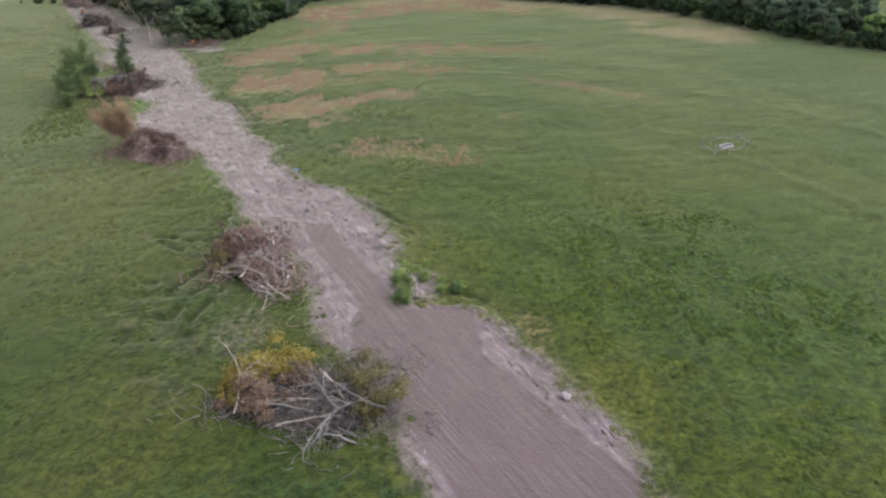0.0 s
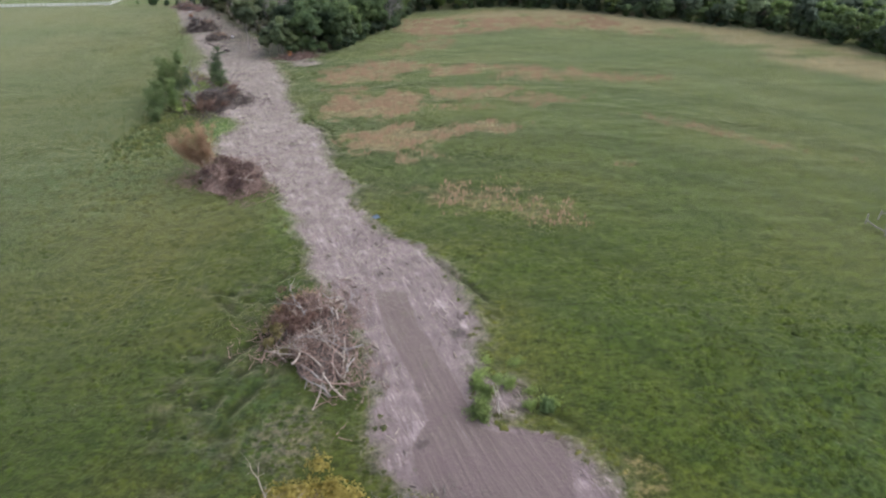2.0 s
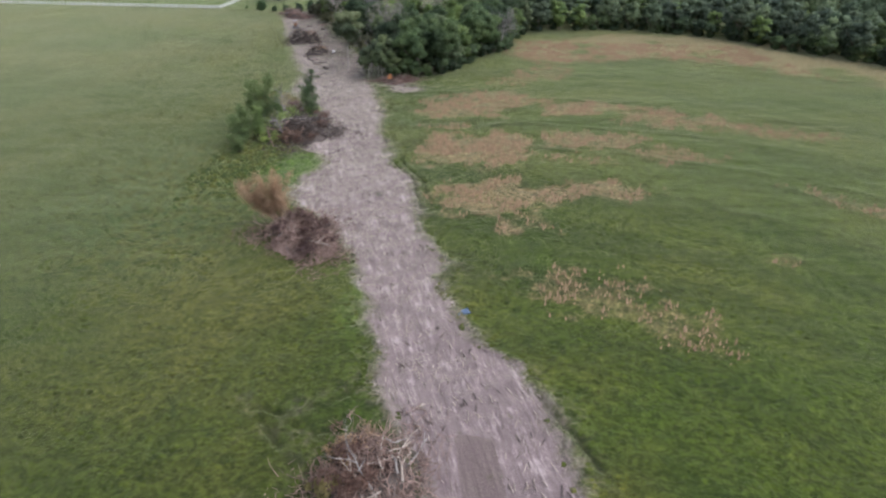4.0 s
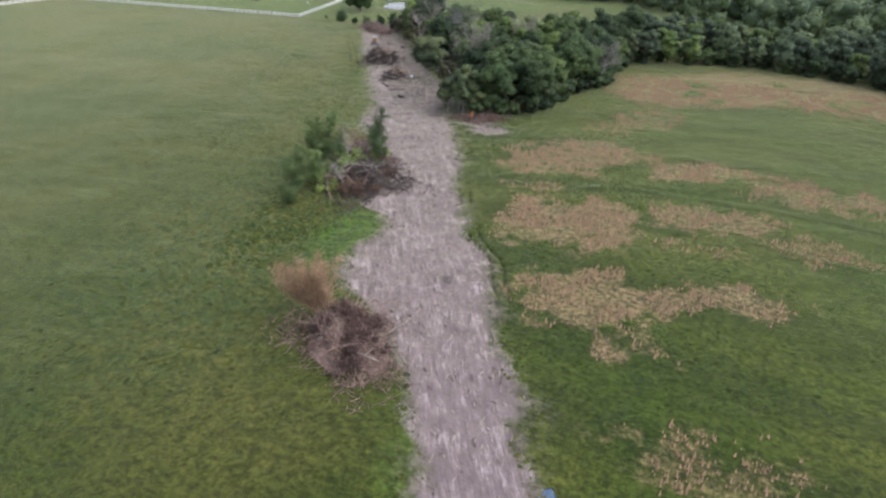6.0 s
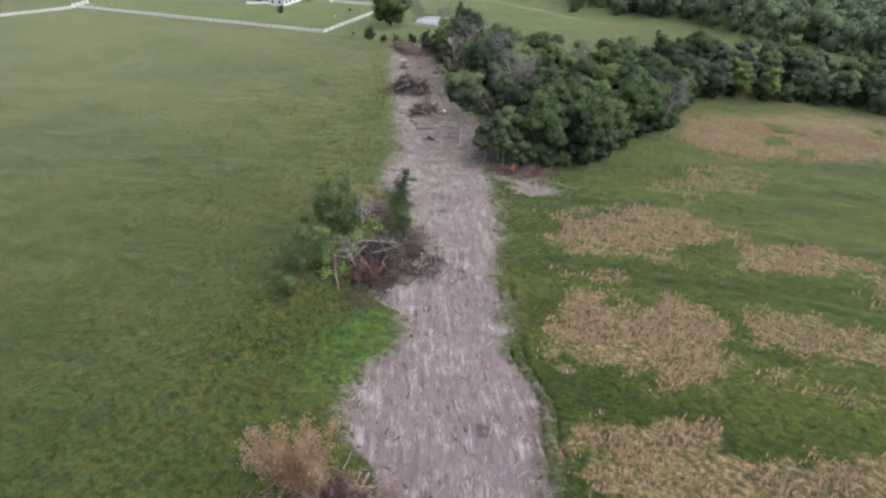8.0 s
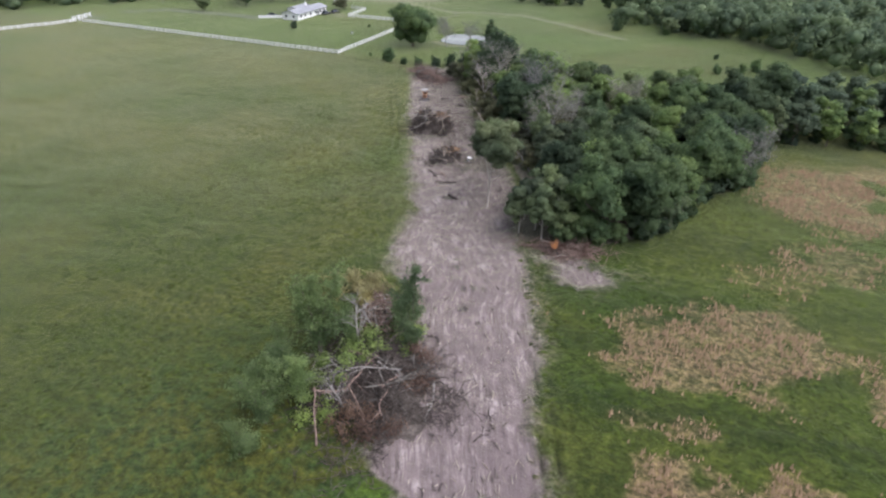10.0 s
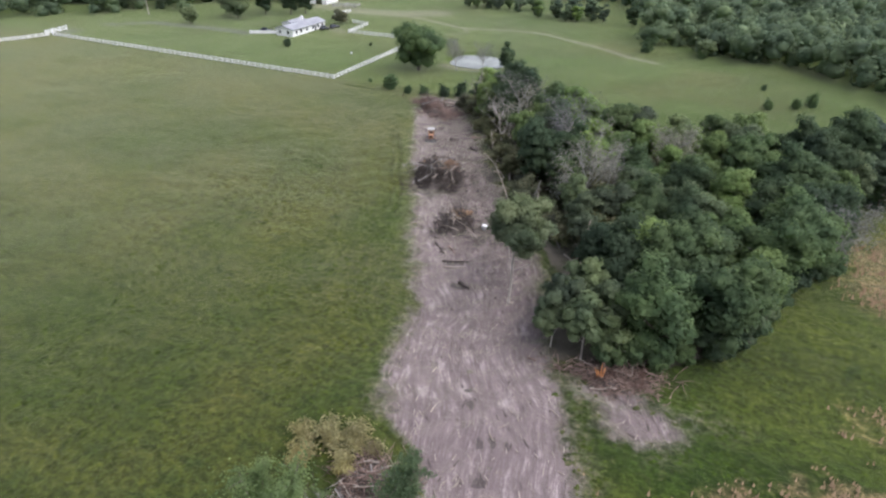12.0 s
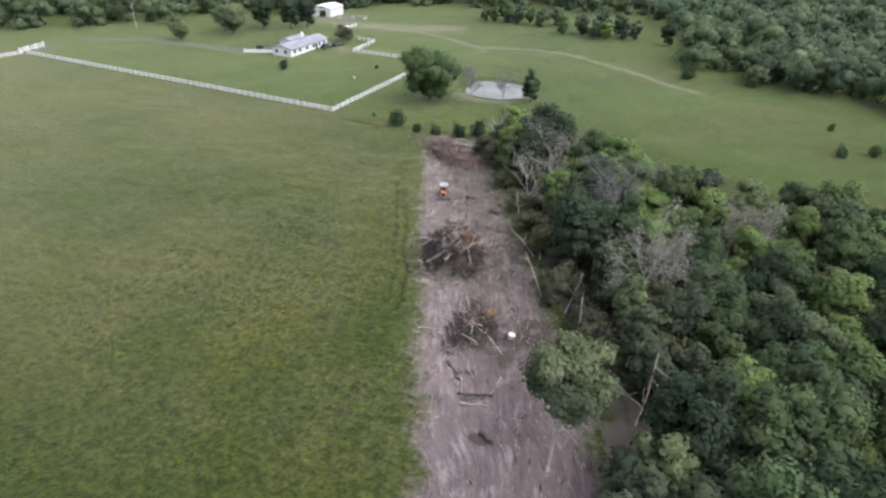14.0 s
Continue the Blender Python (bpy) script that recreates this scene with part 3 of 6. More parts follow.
TRACKS = [
    [(-39, 94), (-34, 93.3), (-30, 95.5), (-27, 99)], [(-36, 92), (-32, 88.5), (-27.5, 86)], [(-34, 80), (-35, 72), (-32, 62), (-26, 57)], [(-24, 63), (-27, 70), (-24, 77)], [(-34, 93), (-30, 91), (-27, 92)], [(-27, 84), (-31, 78), (-31.5, 72), (-27, 66)], [(-25.5, 80), (-29, 75), (-29, 70), (-25, 65)],
    [(-6, 101), (-1, 96), (2, 91), (3.5, 87)], [(-1, 72), (8, 72), (11, 69)],
    [(-16, 44), (-12, 40), (-9, 34)], [(-14, 46), (-10, 41), (-6, 35)], [(-134, 321), (-150, 318), (-165, 318)], [(55, 160), (75, 152), (92, 140)],
    [(-110, 251), (-108.3, 245.8), (-103.5, 241.2)], [(-109.5, 250.5), (-105.8, 246.8), (-103.2, 241.6)], [(-126, 278.8), (-124.8, 275.6), (-122.2, 274.2)], [(-119.7, 270.2), (-111.6, 257.1)], [(-134.5, 299.4), (-128.3, 290.5)],
]
OLD_LINE = [(41, 98), (40.5, 95.5), (38.5, 78), (36, 62), (33, 45), (30, 30)]
MOWN = [(-5, 62, 96), (-5, 62, 116), (-5, 62, 131), (-5, 62, 84), (-5, 62, 150)]
DRIVE = [(-303, 327), (-303, 346), (-288, 359), (-265, 361), (-238, 362), (-232, 372)]
ROADS = [([(-228, 424), (-194, 423), (-165, 411), (-149, 417), (-134, 418), (-108, 405), (-93, 395), (-82, 390)], 0.9, 0.7),
         ([(-165, 411), (-160, 404), (-167, 398)], 0.7, 0.5), ([(-250, 428), (-228, 424), (-205, 428), (-190, 436)], 6.0, 0.45), ([(-228, 388), (-214, 386), (-206, 381)], 2.2, 0.4), ([(-146, 353), (-140, 350.5), (-131, 352)], 1.6, 0.5)]


def build_ground():
    ys = np.r_[np.arange(28, 326, 0.5), np.arange(326, 470, 2.0)]
    step, out = 2.0, [470.0]
    while out[-1] < 5000:
        step *= 1.22
        out.append(out[-1] + step)
    step, low = 0.5, [27.5]
    while low[-1] > -3000:
        step *= 1.3
        low.append(low[-1] - step)
    ys = np.r_[low[::-1], ys, out]
    us = np.r_[np.arange(-135, -27, 2.2), np.arange(-27, 44, 0.5), np.arange(44, 135, 1.5)]
    step, far = 2.2, [137.0]
    while far[-1] < 4500:
        step *= 1.22
        far.append(far[-1] + step)
    us = np.r_[-np.array(far[::-1]), us, far]
    Y, U = np.meshgrid(ys, us, indexing="ij")
    X = middle(Y) + U
    bare, graded = bare_at(X, Y), graded_at(X, Y)
    soil = smooth(-0.5, 0.6, bare)
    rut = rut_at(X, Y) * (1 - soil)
    churn = (fbm(X, Y, 1.7, 11) - 0.5) * 0.34 + (vnoise(X * 2.2 + Y, Y * 0.5 - X, 1.0, 12) - 0.5) * 0.2
    calm = smooth(-0.3, 0.8, graded)
    ridges = 0.06 * np.sin((X * 0.9 + Y * 0.42) * 9) * calm
    Z = (fbm(X, Y, 14, 1) - 0.5) * 0.5 + (fbm(X, Y, 2.2, 2) - 0.5) * 0.22 * (1 - soil) + soil * (churn * (1 - 0.8 * calm) - 0.12 + ridges * 0.25) - 0.5 * rut
    Z += 0.22 * smooth(0.02, 0.3, rut) * smooth(0.6, 0.3, rut)
    Z += 0.22 * np.exp(-((bare + 0.6) / 0.8) ** 2) * (vnoise(X, Y, 2.5, 14) > 0.35)
    Z *= smooth(700, 350, np.abs(U))
    pond = smooth(1.35, 0.9, np.hypot((X - POND[0]) / POND[2], (Y - POND[1]) / POND[3]))
    Z = Z * (1 - pond) - 0.9 * pond
    rows, cols = Y.shape
    i = (np.arange(rows - 1)[:, None] * cols + np.arange(cols - 1)).ravel()
    me = mesh_of("ground", np.stack([X, Y, Z], -1).reshape(-1, 3), np.stack([i, i + 1, i + cols + 1, i + cols], -1), GROUND, True)
    lush = np.maximum(smooth(1.2, 0.6, np.hypot((X + 61) / 6, (Y - 157) / 11)), 0.6 * smooth(1.2, 0.5, np.hypot((X + 31) / 5, (Y - 116) / 9))) * (1 - soil)
    lush = np.maximum(lush, 0.95 * smooth(1.2, 0.3, np.hypot((X + 115) / 17, (Y - 375) / 11)) * smooth(0.2, 0.5, fbm(X, Y, 5, 74)))
    lush = np.maximum(lush, 0.15 * inside([(-302, 322), (-169, 322), (-170, 382), (-203, 381), (-215, 400), (-290, 362)], X, Y))
    lush = np.maximum(lush, 0.62 * smooth(318, 330, Y) * smooth(0.0, 0.65, fbm(X, Y, 20, 73)))
    lush = np.maximum(lush, 0.9 * smooth(1.4, 0.4, np.hypot((X + 186) / 6, (Y - 346) / 3.5)))
    lush = np.maximum(lush, 0.25 * smooth(-9, -1, bare) * (fbm(X, Y, 6, 40)))
    pale = np.maximum(smooth(1.3, 0.4, np.hypot((X + 19.5) / 4.5, (Y - 67) / 5.5)), 0.5 * smooth(1.3, 0.4, np.hypot((X + 26) / 5, (Y - 86) / 4)))
    pale = np.maximum(pale, 0.4 * smooth(190, 240, Y) * smooth(328, 320, Y) * (X < middle(Y)) * smooth(0.25, 0.6, fbm(X, Y, 12, 75)))
    trod = np.min([along(line, X, Y) for line in TRACKS[:7]], 0)
    pale = np.maximum(pale, 0.55 * smooth(3.0, 0.8, trod) * smooth(0.35, 0.6, fbm(X, Y, 2.5, 44)))
    pale = np.maximum(pale, smooth(-4.5, -0.3, bare) * smooth(0.25, 0.55, fbm(X, Y, 5, 41)) * 0.9)
    road = np.zeros(X.shape)
    for line, half, most in ROADS:
        road = np.maximum(road, most * smooth(half * 1.7, half * 0.6, along(line, X, Y)))
    drive = 0.75 * smooth(3.6, 1.6, along(DRIVE, X, Y))
    east = smooth(4, 14, X - edge(EDGE_RIGHT, np.clip(Y, 0, 325))) * smooth(300, 240, Y)
    ring = np.hypot(X + 5, Y - 62)
    band = np.where(X > edge(EDGE_RIGHT, np.clip(Y, 0, 325)), 0.5 + 0.5 * np.sin(ring / 2.6 + 9 * fbm(X, Y, 30, 71)), 0.5) * smooth(330, 270, Y) + 0.5 * smooth(270, 330, Y)
    band = band + (0.45 * smooth(132, 95, Y) - 0.25 * smooth(115, 140, Y) * smooth(190, 165, Y) * smooth(70, 45, U)) * (X > middle(Y)) + 0.3 * smooth(190, 240, Y) * smooth(330, 320, Y) * (X < middle(Y))
    # the second term darkens the grass beside the grove for its trees' shade
    band = band + (0.4 * smooth(30, 62, U) * smooth(300, 270, Y) - 0.4 * smooth(185, 215, Y) * smooth(45, 25, U)) * (X > middle(Y))
    # soil darkened in the far part of the strip, more towards its right
    across = (X - edge(EDGE_LEFT, Y)) / (edge(EDGE_RIGHT, Y) - edge(EDGE_LEFT, Y))
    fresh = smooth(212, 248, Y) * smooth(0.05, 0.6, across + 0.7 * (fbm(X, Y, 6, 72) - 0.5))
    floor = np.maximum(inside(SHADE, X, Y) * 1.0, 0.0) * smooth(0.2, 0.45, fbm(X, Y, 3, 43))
    weedy = smooth(1.25, 0.4, np.hypot((X + 78) / 30, (Y - 152) / 48)) * 0.8 + 0.7 * smooth(1.25, 0.4, np.hypot((X + 25) / 8, (Y - 70) / 14)) + 0.6 * smooth(1.25, 0.4, np.hypot((X - 45) / 22, (Y - 62) / 30)) + 0.9 * smooth(1.2, 0.6, np.hypot((X + 16) / 26, (Y - 34) / 12))
    churned = np.zeros(X.shape)
    for cx, cy, rx, ry in CHURNED:
        dx, dy = (X - cx) * 0.9 + (Y - cy) * 0.43, (Y - cy) * 0.9 - (X - cx) * 0.43
        churned = np.maximum(churned, smooth(1.7, 0.2, np.hypot(dx / rx, dy / ry) + 2.2 * (fbm(X, Y, 1.5, 57) - 0.5)))
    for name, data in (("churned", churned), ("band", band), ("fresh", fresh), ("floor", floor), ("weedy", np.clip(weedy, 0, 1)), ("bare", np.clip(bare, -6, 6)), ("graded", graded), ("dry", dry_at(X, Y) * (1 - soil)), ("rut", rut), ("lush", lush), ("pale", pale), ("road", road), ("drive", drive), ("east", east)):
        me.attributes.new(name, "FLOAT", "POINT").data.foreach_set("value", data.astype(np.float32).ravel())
    turn = math.atan2(58, 120)
    fan = smooth(196, 208, Y) * smooth(250, 226, Y)
    wx, wy = 2.0 * (fbm(X, Y, 22, 50) - 0.5) + 6.0 * (fbm(X, Y, 14, 53) - 0.5) * fan, 4.0 * (fbm(X, Y, 22, 52) - 0.5)
    lay = np.stack([X * math.cos(turn) + Y * math.sin(turn) + wx, -X * math.sin(turn) + Y * math.cos(turn) + wy, 0 * X], -1)
    me.attributes.new("lay", "FLOAT_VECTOR", "POINT").data.foreach_set("vector", lay.astype(np.float32).ravel())
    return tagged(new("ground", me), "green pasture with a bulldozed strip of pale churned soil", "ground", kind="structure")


# outline of the ground under the grove's crowns, recoloured as shaded litter
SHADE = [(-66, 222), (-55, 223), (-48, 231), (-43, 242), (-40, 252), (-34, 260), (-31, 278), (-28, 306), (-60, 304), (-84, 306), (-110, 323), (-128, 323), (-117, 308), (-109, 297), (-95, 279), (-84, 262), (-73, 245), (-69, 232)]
CHURNED = [(-67.0, 204.8, 0.5, 1.3), (-65.6, 205.4, 0.4, 1.2), (-68.3, 204.2, 0.4, 1.0), (-71.8, 209.4, 0.5, 0.9), (-73.0, 212.0, 0.6, 0.6), (-66.2, 199.0, 0.8, 0.8), (-5.5, 66.5, 1.2, 0.6), (-11, 74, 1.2, 0.8), (-2.5, 85, 0.8, 1.6),
           (-83.5, 232.6, 2.0, 0.9), (-87, 238.8, 2.6, 0.6), (-91, 242, 1.6, 0.5), (-106, 287, 1.4, 0.9), (-40, 150, 0.8, 1.4), (-104, 262, 4.0, 3.0), (-93, 248, 3.0, 2.0), (-50, 181, 1.2, 0.6), (-84, 251, 5, 6), (-97, 277, 4, 8)]
POND = (-138, 364, 9.5, 9.0)
ground = build_ground()


def lies(x, y):
    """The ground's height at places, near enough to set things on it."""
    return (fbm(x, y, 14, 1) - 0.5) * 0.5 - 0.12 * smooth(-0.5, 0.6, bare_at(x, y))


def lie(x, y):
    return float(lies(np.array([x]), np.array([y]))[0])


# ---- grass that stands up from it ----
def tufts(name, x, y, tall, wide, label, category, lean=0.4):
    """Many small pointed clumps in one mesh, each bent its own way and tinted as a whole."""
    n, k = len(x), 5
    z = (fbm(x, y, 14, 1) - 0.5) * 0.5 - 0.08
    tint, big = rng.random(n), rng.uniform(0.5, 1.5, n)
    ang = np.arange(k) * 2 * np.pi / k + rng.uniform(0, 6.28, (n, 1)) + rng.uniform(-0.4, 0.4, (n, k))
    far = wide * big[:, None] * rng.uniform(0.55, 1.2, (n, k))
    ring = np.stack([x[:, None] + np.cos(ang) * far, y[:, None] + np.sin(ang) * far, np.repeat(z[:, None], k, 1)], -1)
    bend = rng.normal(0, lean * wide, (n, 2))
    apex = np.concatenate([np.stack([x, y], -1) + bend, (z + tall * big * rng.uniform(0.7, 1.2, n))[:, None]], -1)
    v = np.concatenate([ring, apex[:, None]], 1).reshape(-1, 3)
    j = np.arange(k)
    f = (np.arange(n)[:, None, None] * (k + 1) + np.stack([j, (j + 1) % k, np.full(k, k)], -1)).reshape(-1, 3)
    me = mesh_of(name, v, f, STRAW if "dry" in name else TUFT, True)
    up = np.concatenate([np.stack([np.cos(ang) * 0.6, np.sin(ang) * 0.6, np.ones((n, k))], -1), np.tile([[[0.0, 0.0, 1.0]]], (n, 1, 1))], 1).reshape(-1, 3)
    me.normals_split_custom_set_from_vertices((up / np.linalg.norm(up, axis=1)[:, None]).astype(np.float32))
    rep = lambda a: np.repeat(a, k + 1).astype(np.float32)
    bare = bare_at(x, y)
    lush = smooth(1.2, 0.6, np.hypot((x + 61) / 6, (y - 157) / 11))
    east = smooth(4, 14, x - edge(EDGE_RIGHT, np.clip(y, 0, 325))) * smooth(300, 240, y)
    weedy = np.clip(smooth(1.25, 0.4, np.hypot((x + 78) / 30, (y - 152) / 48)) * 0.8 + 0.7 * smooth(1.25, 0.4, np.hypot((x + 25) / 8, (y - 70) / 14)) + 0.6 * smooth(1.25, 0.4, np.hypot((x - 45) / 22, (y - 62) / 30)) + 0.9 * smooth(1.2, 0.6, np.hypot((x + 16) / 26, (y - 34) / 12)), 0, 1)
    for key, data in (("tint", tint), ("dry", dry_at(x, y) if "dry" not in name else 0.45 + 0.75 * tint), ("lush", lush), ("pale", 0.8 * smooth(-1.8, -0.2, bare)), ("east", east), ("weedy", weedy), ("band", 0.5 + (0.45 * smooth(132, 95, y) - 0.25 * smooth(115, 140, y) * smooth(190, 165, y)) * (x > middle(y)) + 0.3 * smooth(190, 240, y) * (x < middle(y)) + 0.4 * smooth(30, 62, x - middle(y)))):
        me.attributes.new(key, "FLOAT", "POINT").data.foreach_set("value", rep(data))
    return tagged(new(name, me), label, category, kind="stuff")


def scatter(n, y0, y1, u0, u1):
    y = rng.uniform(y0, y1, n)
    return middle(y) + rng.uniform(u0, u1, n), y


gx, gy = scatter(70000, 34, 300, -75, 70)
fade = smooth(75, 35, np.abs(gx - middle(gy) + 2)) * smooth(300, 240, gy)
dusty = (gy > 205) & (gx < middle(gy))
keep = (bare_at(gx, gy) < np.where(dusty, -3.6, -0.4)) & (fbm(gx, gy, 9, 60) + 0.35 * rng.random(len(gx)) > 0.55) & (rng.random(len(gx)) < 0.1 + 0.9 * fade) & (rut_at(gx, gy) < 0.15) & (dry_at(gx, gy) < 0.35) & ~inside(SHADE, gx, gy)
tufts("grass_tufts", gx[keep], gy[keep], 0.17, 0.42, "ankle-high green pasture grass in soft tufts", "grass")
gx, gy = scatter(300000, 105, 278, 2, 150)
keep = (dry_at(gx, gy) * smooth(0.3, 0.62, fbm(gx, gy, 3.2, 88)) > 0.07 + 1.7 * rng.random(len(gx)) ** 0.8) & (bare_at(gx, gy) < -1)
tufts("dry_grass", gx[keep], gy[keep], 0.7, 0.16, "standing dead tan grass left in swathes", "dry grass")
gx, gy = scatter(60000, 34, 320, -40, 40)
near = bare_at(gx, gy)
keep = (near < 0.4) & (near > -3.2) & (rng.random(len(gx)) < np.where((gy > 205) & (gx < middle(gy)), 0.03, 0.3)) & ~inside(SHADE, gx, gy) & (rut_at(gx, gy) < 0.1)
tufts("verge_weeds", gx[keep], gy[keep], 0.24, 0.42, "rank weeds along the edge of the bare soil", "weeds")
gx, gy = scatter(16000, 130, 195, -45, -8)
keep = (np.hypot((gx + 73) / 9, (gy - 160) / 22) < 0.3 + 0.8 * rng.random(len(gx))) & (bare_at(gx, gy) < -0.5) & (rng.random(len(gx)) < 0.5)
tufts("tall_weeds", gx[keep], gy[keep], 0.45, 0.45, "knee-high dark green weeds beside the brush heaps", "weeds")
gx, gy = scatter(60000, 34, 105, 2, 62)
patch = smooth(1.3, 0.4, np.hypot((gx - 42) / 26, (gy - 62) / 34)) * smooth(0.45, 0.62, fbm(gx, gy, 4.5, 61))
keep = (patch > 0.15 + 3 * rng.random(len(gx))) & (bare_at(gx, gy) < -2)
tufts("weed_clumps", gx[keep], gy[keep], 0.35, 0.4, "dark broad-leaved weeds in loose clumps", "weeds")
# ---- trees ----
def dome(rs, height, bole, spread, count, small=0.3, squat=1.0):
    """Lumps of a broad crown between the bole's top and the tree's height."""
    got, mid, half = [], (height + bole) / 2, (height - bole) / 2
    for k in range(count):
        d = rs.normal(0, 1, 3)
        d /= np.linalg.norm(d)
        far = rs.uniform(0.35, 0.9)
        r = spread * small * rs.uniform(0.75, 1.3)
        low = 1.0 if d[2] > -0.2 else 0.85
        got.append((d[0] * spread * far * low, d[1] * spread * far * low, mid + d[2] * half * far * squat, r))
    got.append((0, 0, mid, spread * 0.5))
    return got


def tree(name, rs, height, bole, spread, lumps, leaves, size, leaf, bark, label, category="tree", trunk=0.3, small=0.3, core=0.72, limbs=5):
    """A tree: a tapered trunk with limbs, and a crown of leaf sprays."""
    ob = empty(name, Matrix(), label, category)
    wood = Tubes(7)
    top = bole + (height - bole) * 0.5
    spine = crooked(rs, (0, 0, -0.3), (0, 0, 1), top + 0.3, 7, 0.05)
    wood.add(spine, np.linspace(trunk, trunk * 0.45, 8) * np.r_[1.35, np.ones(7)])
    for k in range(limbs):
        p = spine[3 + k % 4]
        a = k * 2.4 + rs.random()
        branching(rs, wood, p, (np.cos(a), np.sin(a), 0.8), spread * 0.75, trunk * 0.42, 1, 0.12, 0.08, 2)
    part("trunk", wood.mesh("trunk", bark), ob)
    part("crown", crown_mesh(rs, "crown", dome(rs, height, bole, spread, lumps, small), leaves, size, leaf, core), ob)
    return ob


def bare_tree(name, rs, height, spread, bark, label, twig=None):
    """A dead or leafless tree, limb by limb; twig: a thin haze of fine sprays at its ends."""
    ob = empty(name, Matrix(), label, "dead tree")
    wood, tips = Tubes(5), []
    spine = crooked(rs, (0, 0, -0.3), (0, 0, 1), height * 0.7, 7, 0.07)
    wood.add(spine, np.linspace(0.2, 0.08, 8))
    for k in range(11):
        p = spine[3 + k % 5]
        a = k * 2.4 + rs.random()
        branching(rs, wood, p, (np.cos(a), np.sin(a), 1.1), spread * rs.uniform(0.6, 0.95), 0.085, 2, 0.14, 0.06, 3, 0.6, tips=tips)
    part("trunk", wood.mesh("trunk", bark), ob)
    if twig is not None:
        tips = np.array(tips)
        p = np.repeat(tips, 6, 0) + rs.normal(0, 0.6, (6 * len(tips), 3))
        v, f = leaf_quads(rs, p, rs.normal(0, 1, p.shape), 0.15, 0.5, 4.0)
        part("twig_tangle", mesh_of("twig_tangle", v, f, twig), ob)
    return ob


def put(ob, x, y, turn=0.0, size=1.0, lean=0.0, label=""):
    """The first thing of its kind set on the ground."""
    ob.matrix_world = pose(x, y, lie(x, y) - 0.05, lean, 0, turn) @ Matrix.Scale(size, 4)
    return tagged(ob, label)


def again(ob, x, y, turn=0.0, size=1.0, lean=0.0, label="", tall=1.0):
    ob_copy = copy_thing(ob, Matrix())
    ob_copy.matrix_basis = pose(x, y, lie(x, y) - 0.05, lean, 0, turn) @ Matrix.Diagonal((size, size, size * tall, 1))
    return tagged(ob_copy, label)


T = np.random.default_rng(21)
GROVE = [
    tree("oak_tree", T, 17.5, 0.6, 6.2, 60, 6600, 0.39, LEAF_OAK, BARK, "dense dark green oak at the edge of the grove"),
    tree("oak_tree", T, 16.0, 0.5, 5.4, 52, 5800, 0.39, LEAF_OAK, BARK, "broad dark green oak in the grove"),
    tree("hackberry_tree", T, 15.0, 1.5, 4.6, 42, 4800, 0.37, LEAF_FRESH, BARK, "fresh green hackberry with a rounded crown"),
    tree("hackberry_tree", T, 12.5, 0.5, 4.0, 38, 4000, 0.37, LEAF_FRESH, BARK, "yellow-green young tree between darker oaks"),
    tree("elm_tree", T, 14.0, 2.5, 4.4, 34, 3800, 0.36, LEAF_DIM, BARK, "dull grey-green elm with an open crown", core=0.6),
    tree("elm_tree", T, 11.0, 0.3, 3.6, 32, 3200, 0.36, LEAF_DIM, BARK, "low dull green tree at the foot of the grove", core=0.6),
]
GREY = [bare_tree("bare_tree", T, 15, 5.5, BARK_ASH, "leafless pale grey tree standing among green crowns", LEAF_GREY), bare_tree("bare_tree", T, 13, 4.5, BARK_ASH, "leafless grey tree with fine twigs in the grove", LEAF_GREY)]

BELT_KINDS = [
    tree("oak_tree", T, 15.5, 0.4, 5.6, 26, 1200, 0.75, LEAF_BELT_HAZED, BARK, "dark green oak in the belt across the pasture"),
    tree("elm_tree", T, 14.0, 0.4, 4.8, 22, 1050, 0.7, LEAF_BELT_HAZED, BARK, "dull green elm in the belt across the pasture"),
    tree("hackberry_tree", T, 12.5, 0.3, 4.6, 22, 1050, 0.7, LEAF_FRESH, BARK, "fresh green tree in the belt across the pasture"),
    tree("understorey_tree", T, 7.5, 0.0, 4.0, 16, 800, 0.6, LEAF_OAK, BARK, "low bushy tree closing the foot of the woods"),
]
GROVE_AREA = [(-59.5, 227), (-53, 225), (-46, 230), (-42, 241), (-39, 252), (-33, 260), (-30.5, 276), (-26, 303), (-60, 300), (-84, 302), (-108, 319), (-121, 323), (-115, 311), (-104, 297), (-90, 279), (-76, 262), (-65, 247)]

used = set()


def plant(kinds, k, x, y, group, size=1.0, tall=1.0):
    ob = kinds[k]
    turn = float(T.uniform(0, 360))
    if ob.name in used:
        ob = again(ob, x, y, turn, size, 0, tall=tall)
    else:
        used.add(ob.name)
        put(ob, x, y, turn, size)
    return tagged(ob, group=group)


GREY_AT = [(-74, 262), (-71, 268), (-97, 296), (-33, 262), (-84, 285), (-62, 285)]
for i, (x, y) in enumerate(GREY_AT):
    plant(GREY, i % 2, x, y, "grove trees", float(T.uniform(0.95, 1.15)))
for x, y in spaced(T, GROVE_AREA, 5.1, 150):
    if min(math.hypot(x - a, y - b) for a, b in GREY_AT) < 4.5:
        continue
    front = y < 240 or x > -42
    k = int(T.choice(6, p=(0.3, 0.28, 0.12, 0.1, 0.08, 0.12) if front else (0.1, 0.12, 0.26, 0.24, 0.18, 0.1)))
    plant(GROVE, k, x, y, "grove trees", float(T.uniform(0.8, 1.08)) * (0.94 if front else 1.06 if y > 284 else 0.9) * (0.72 if y > 304 and x < -90 else 1.0))

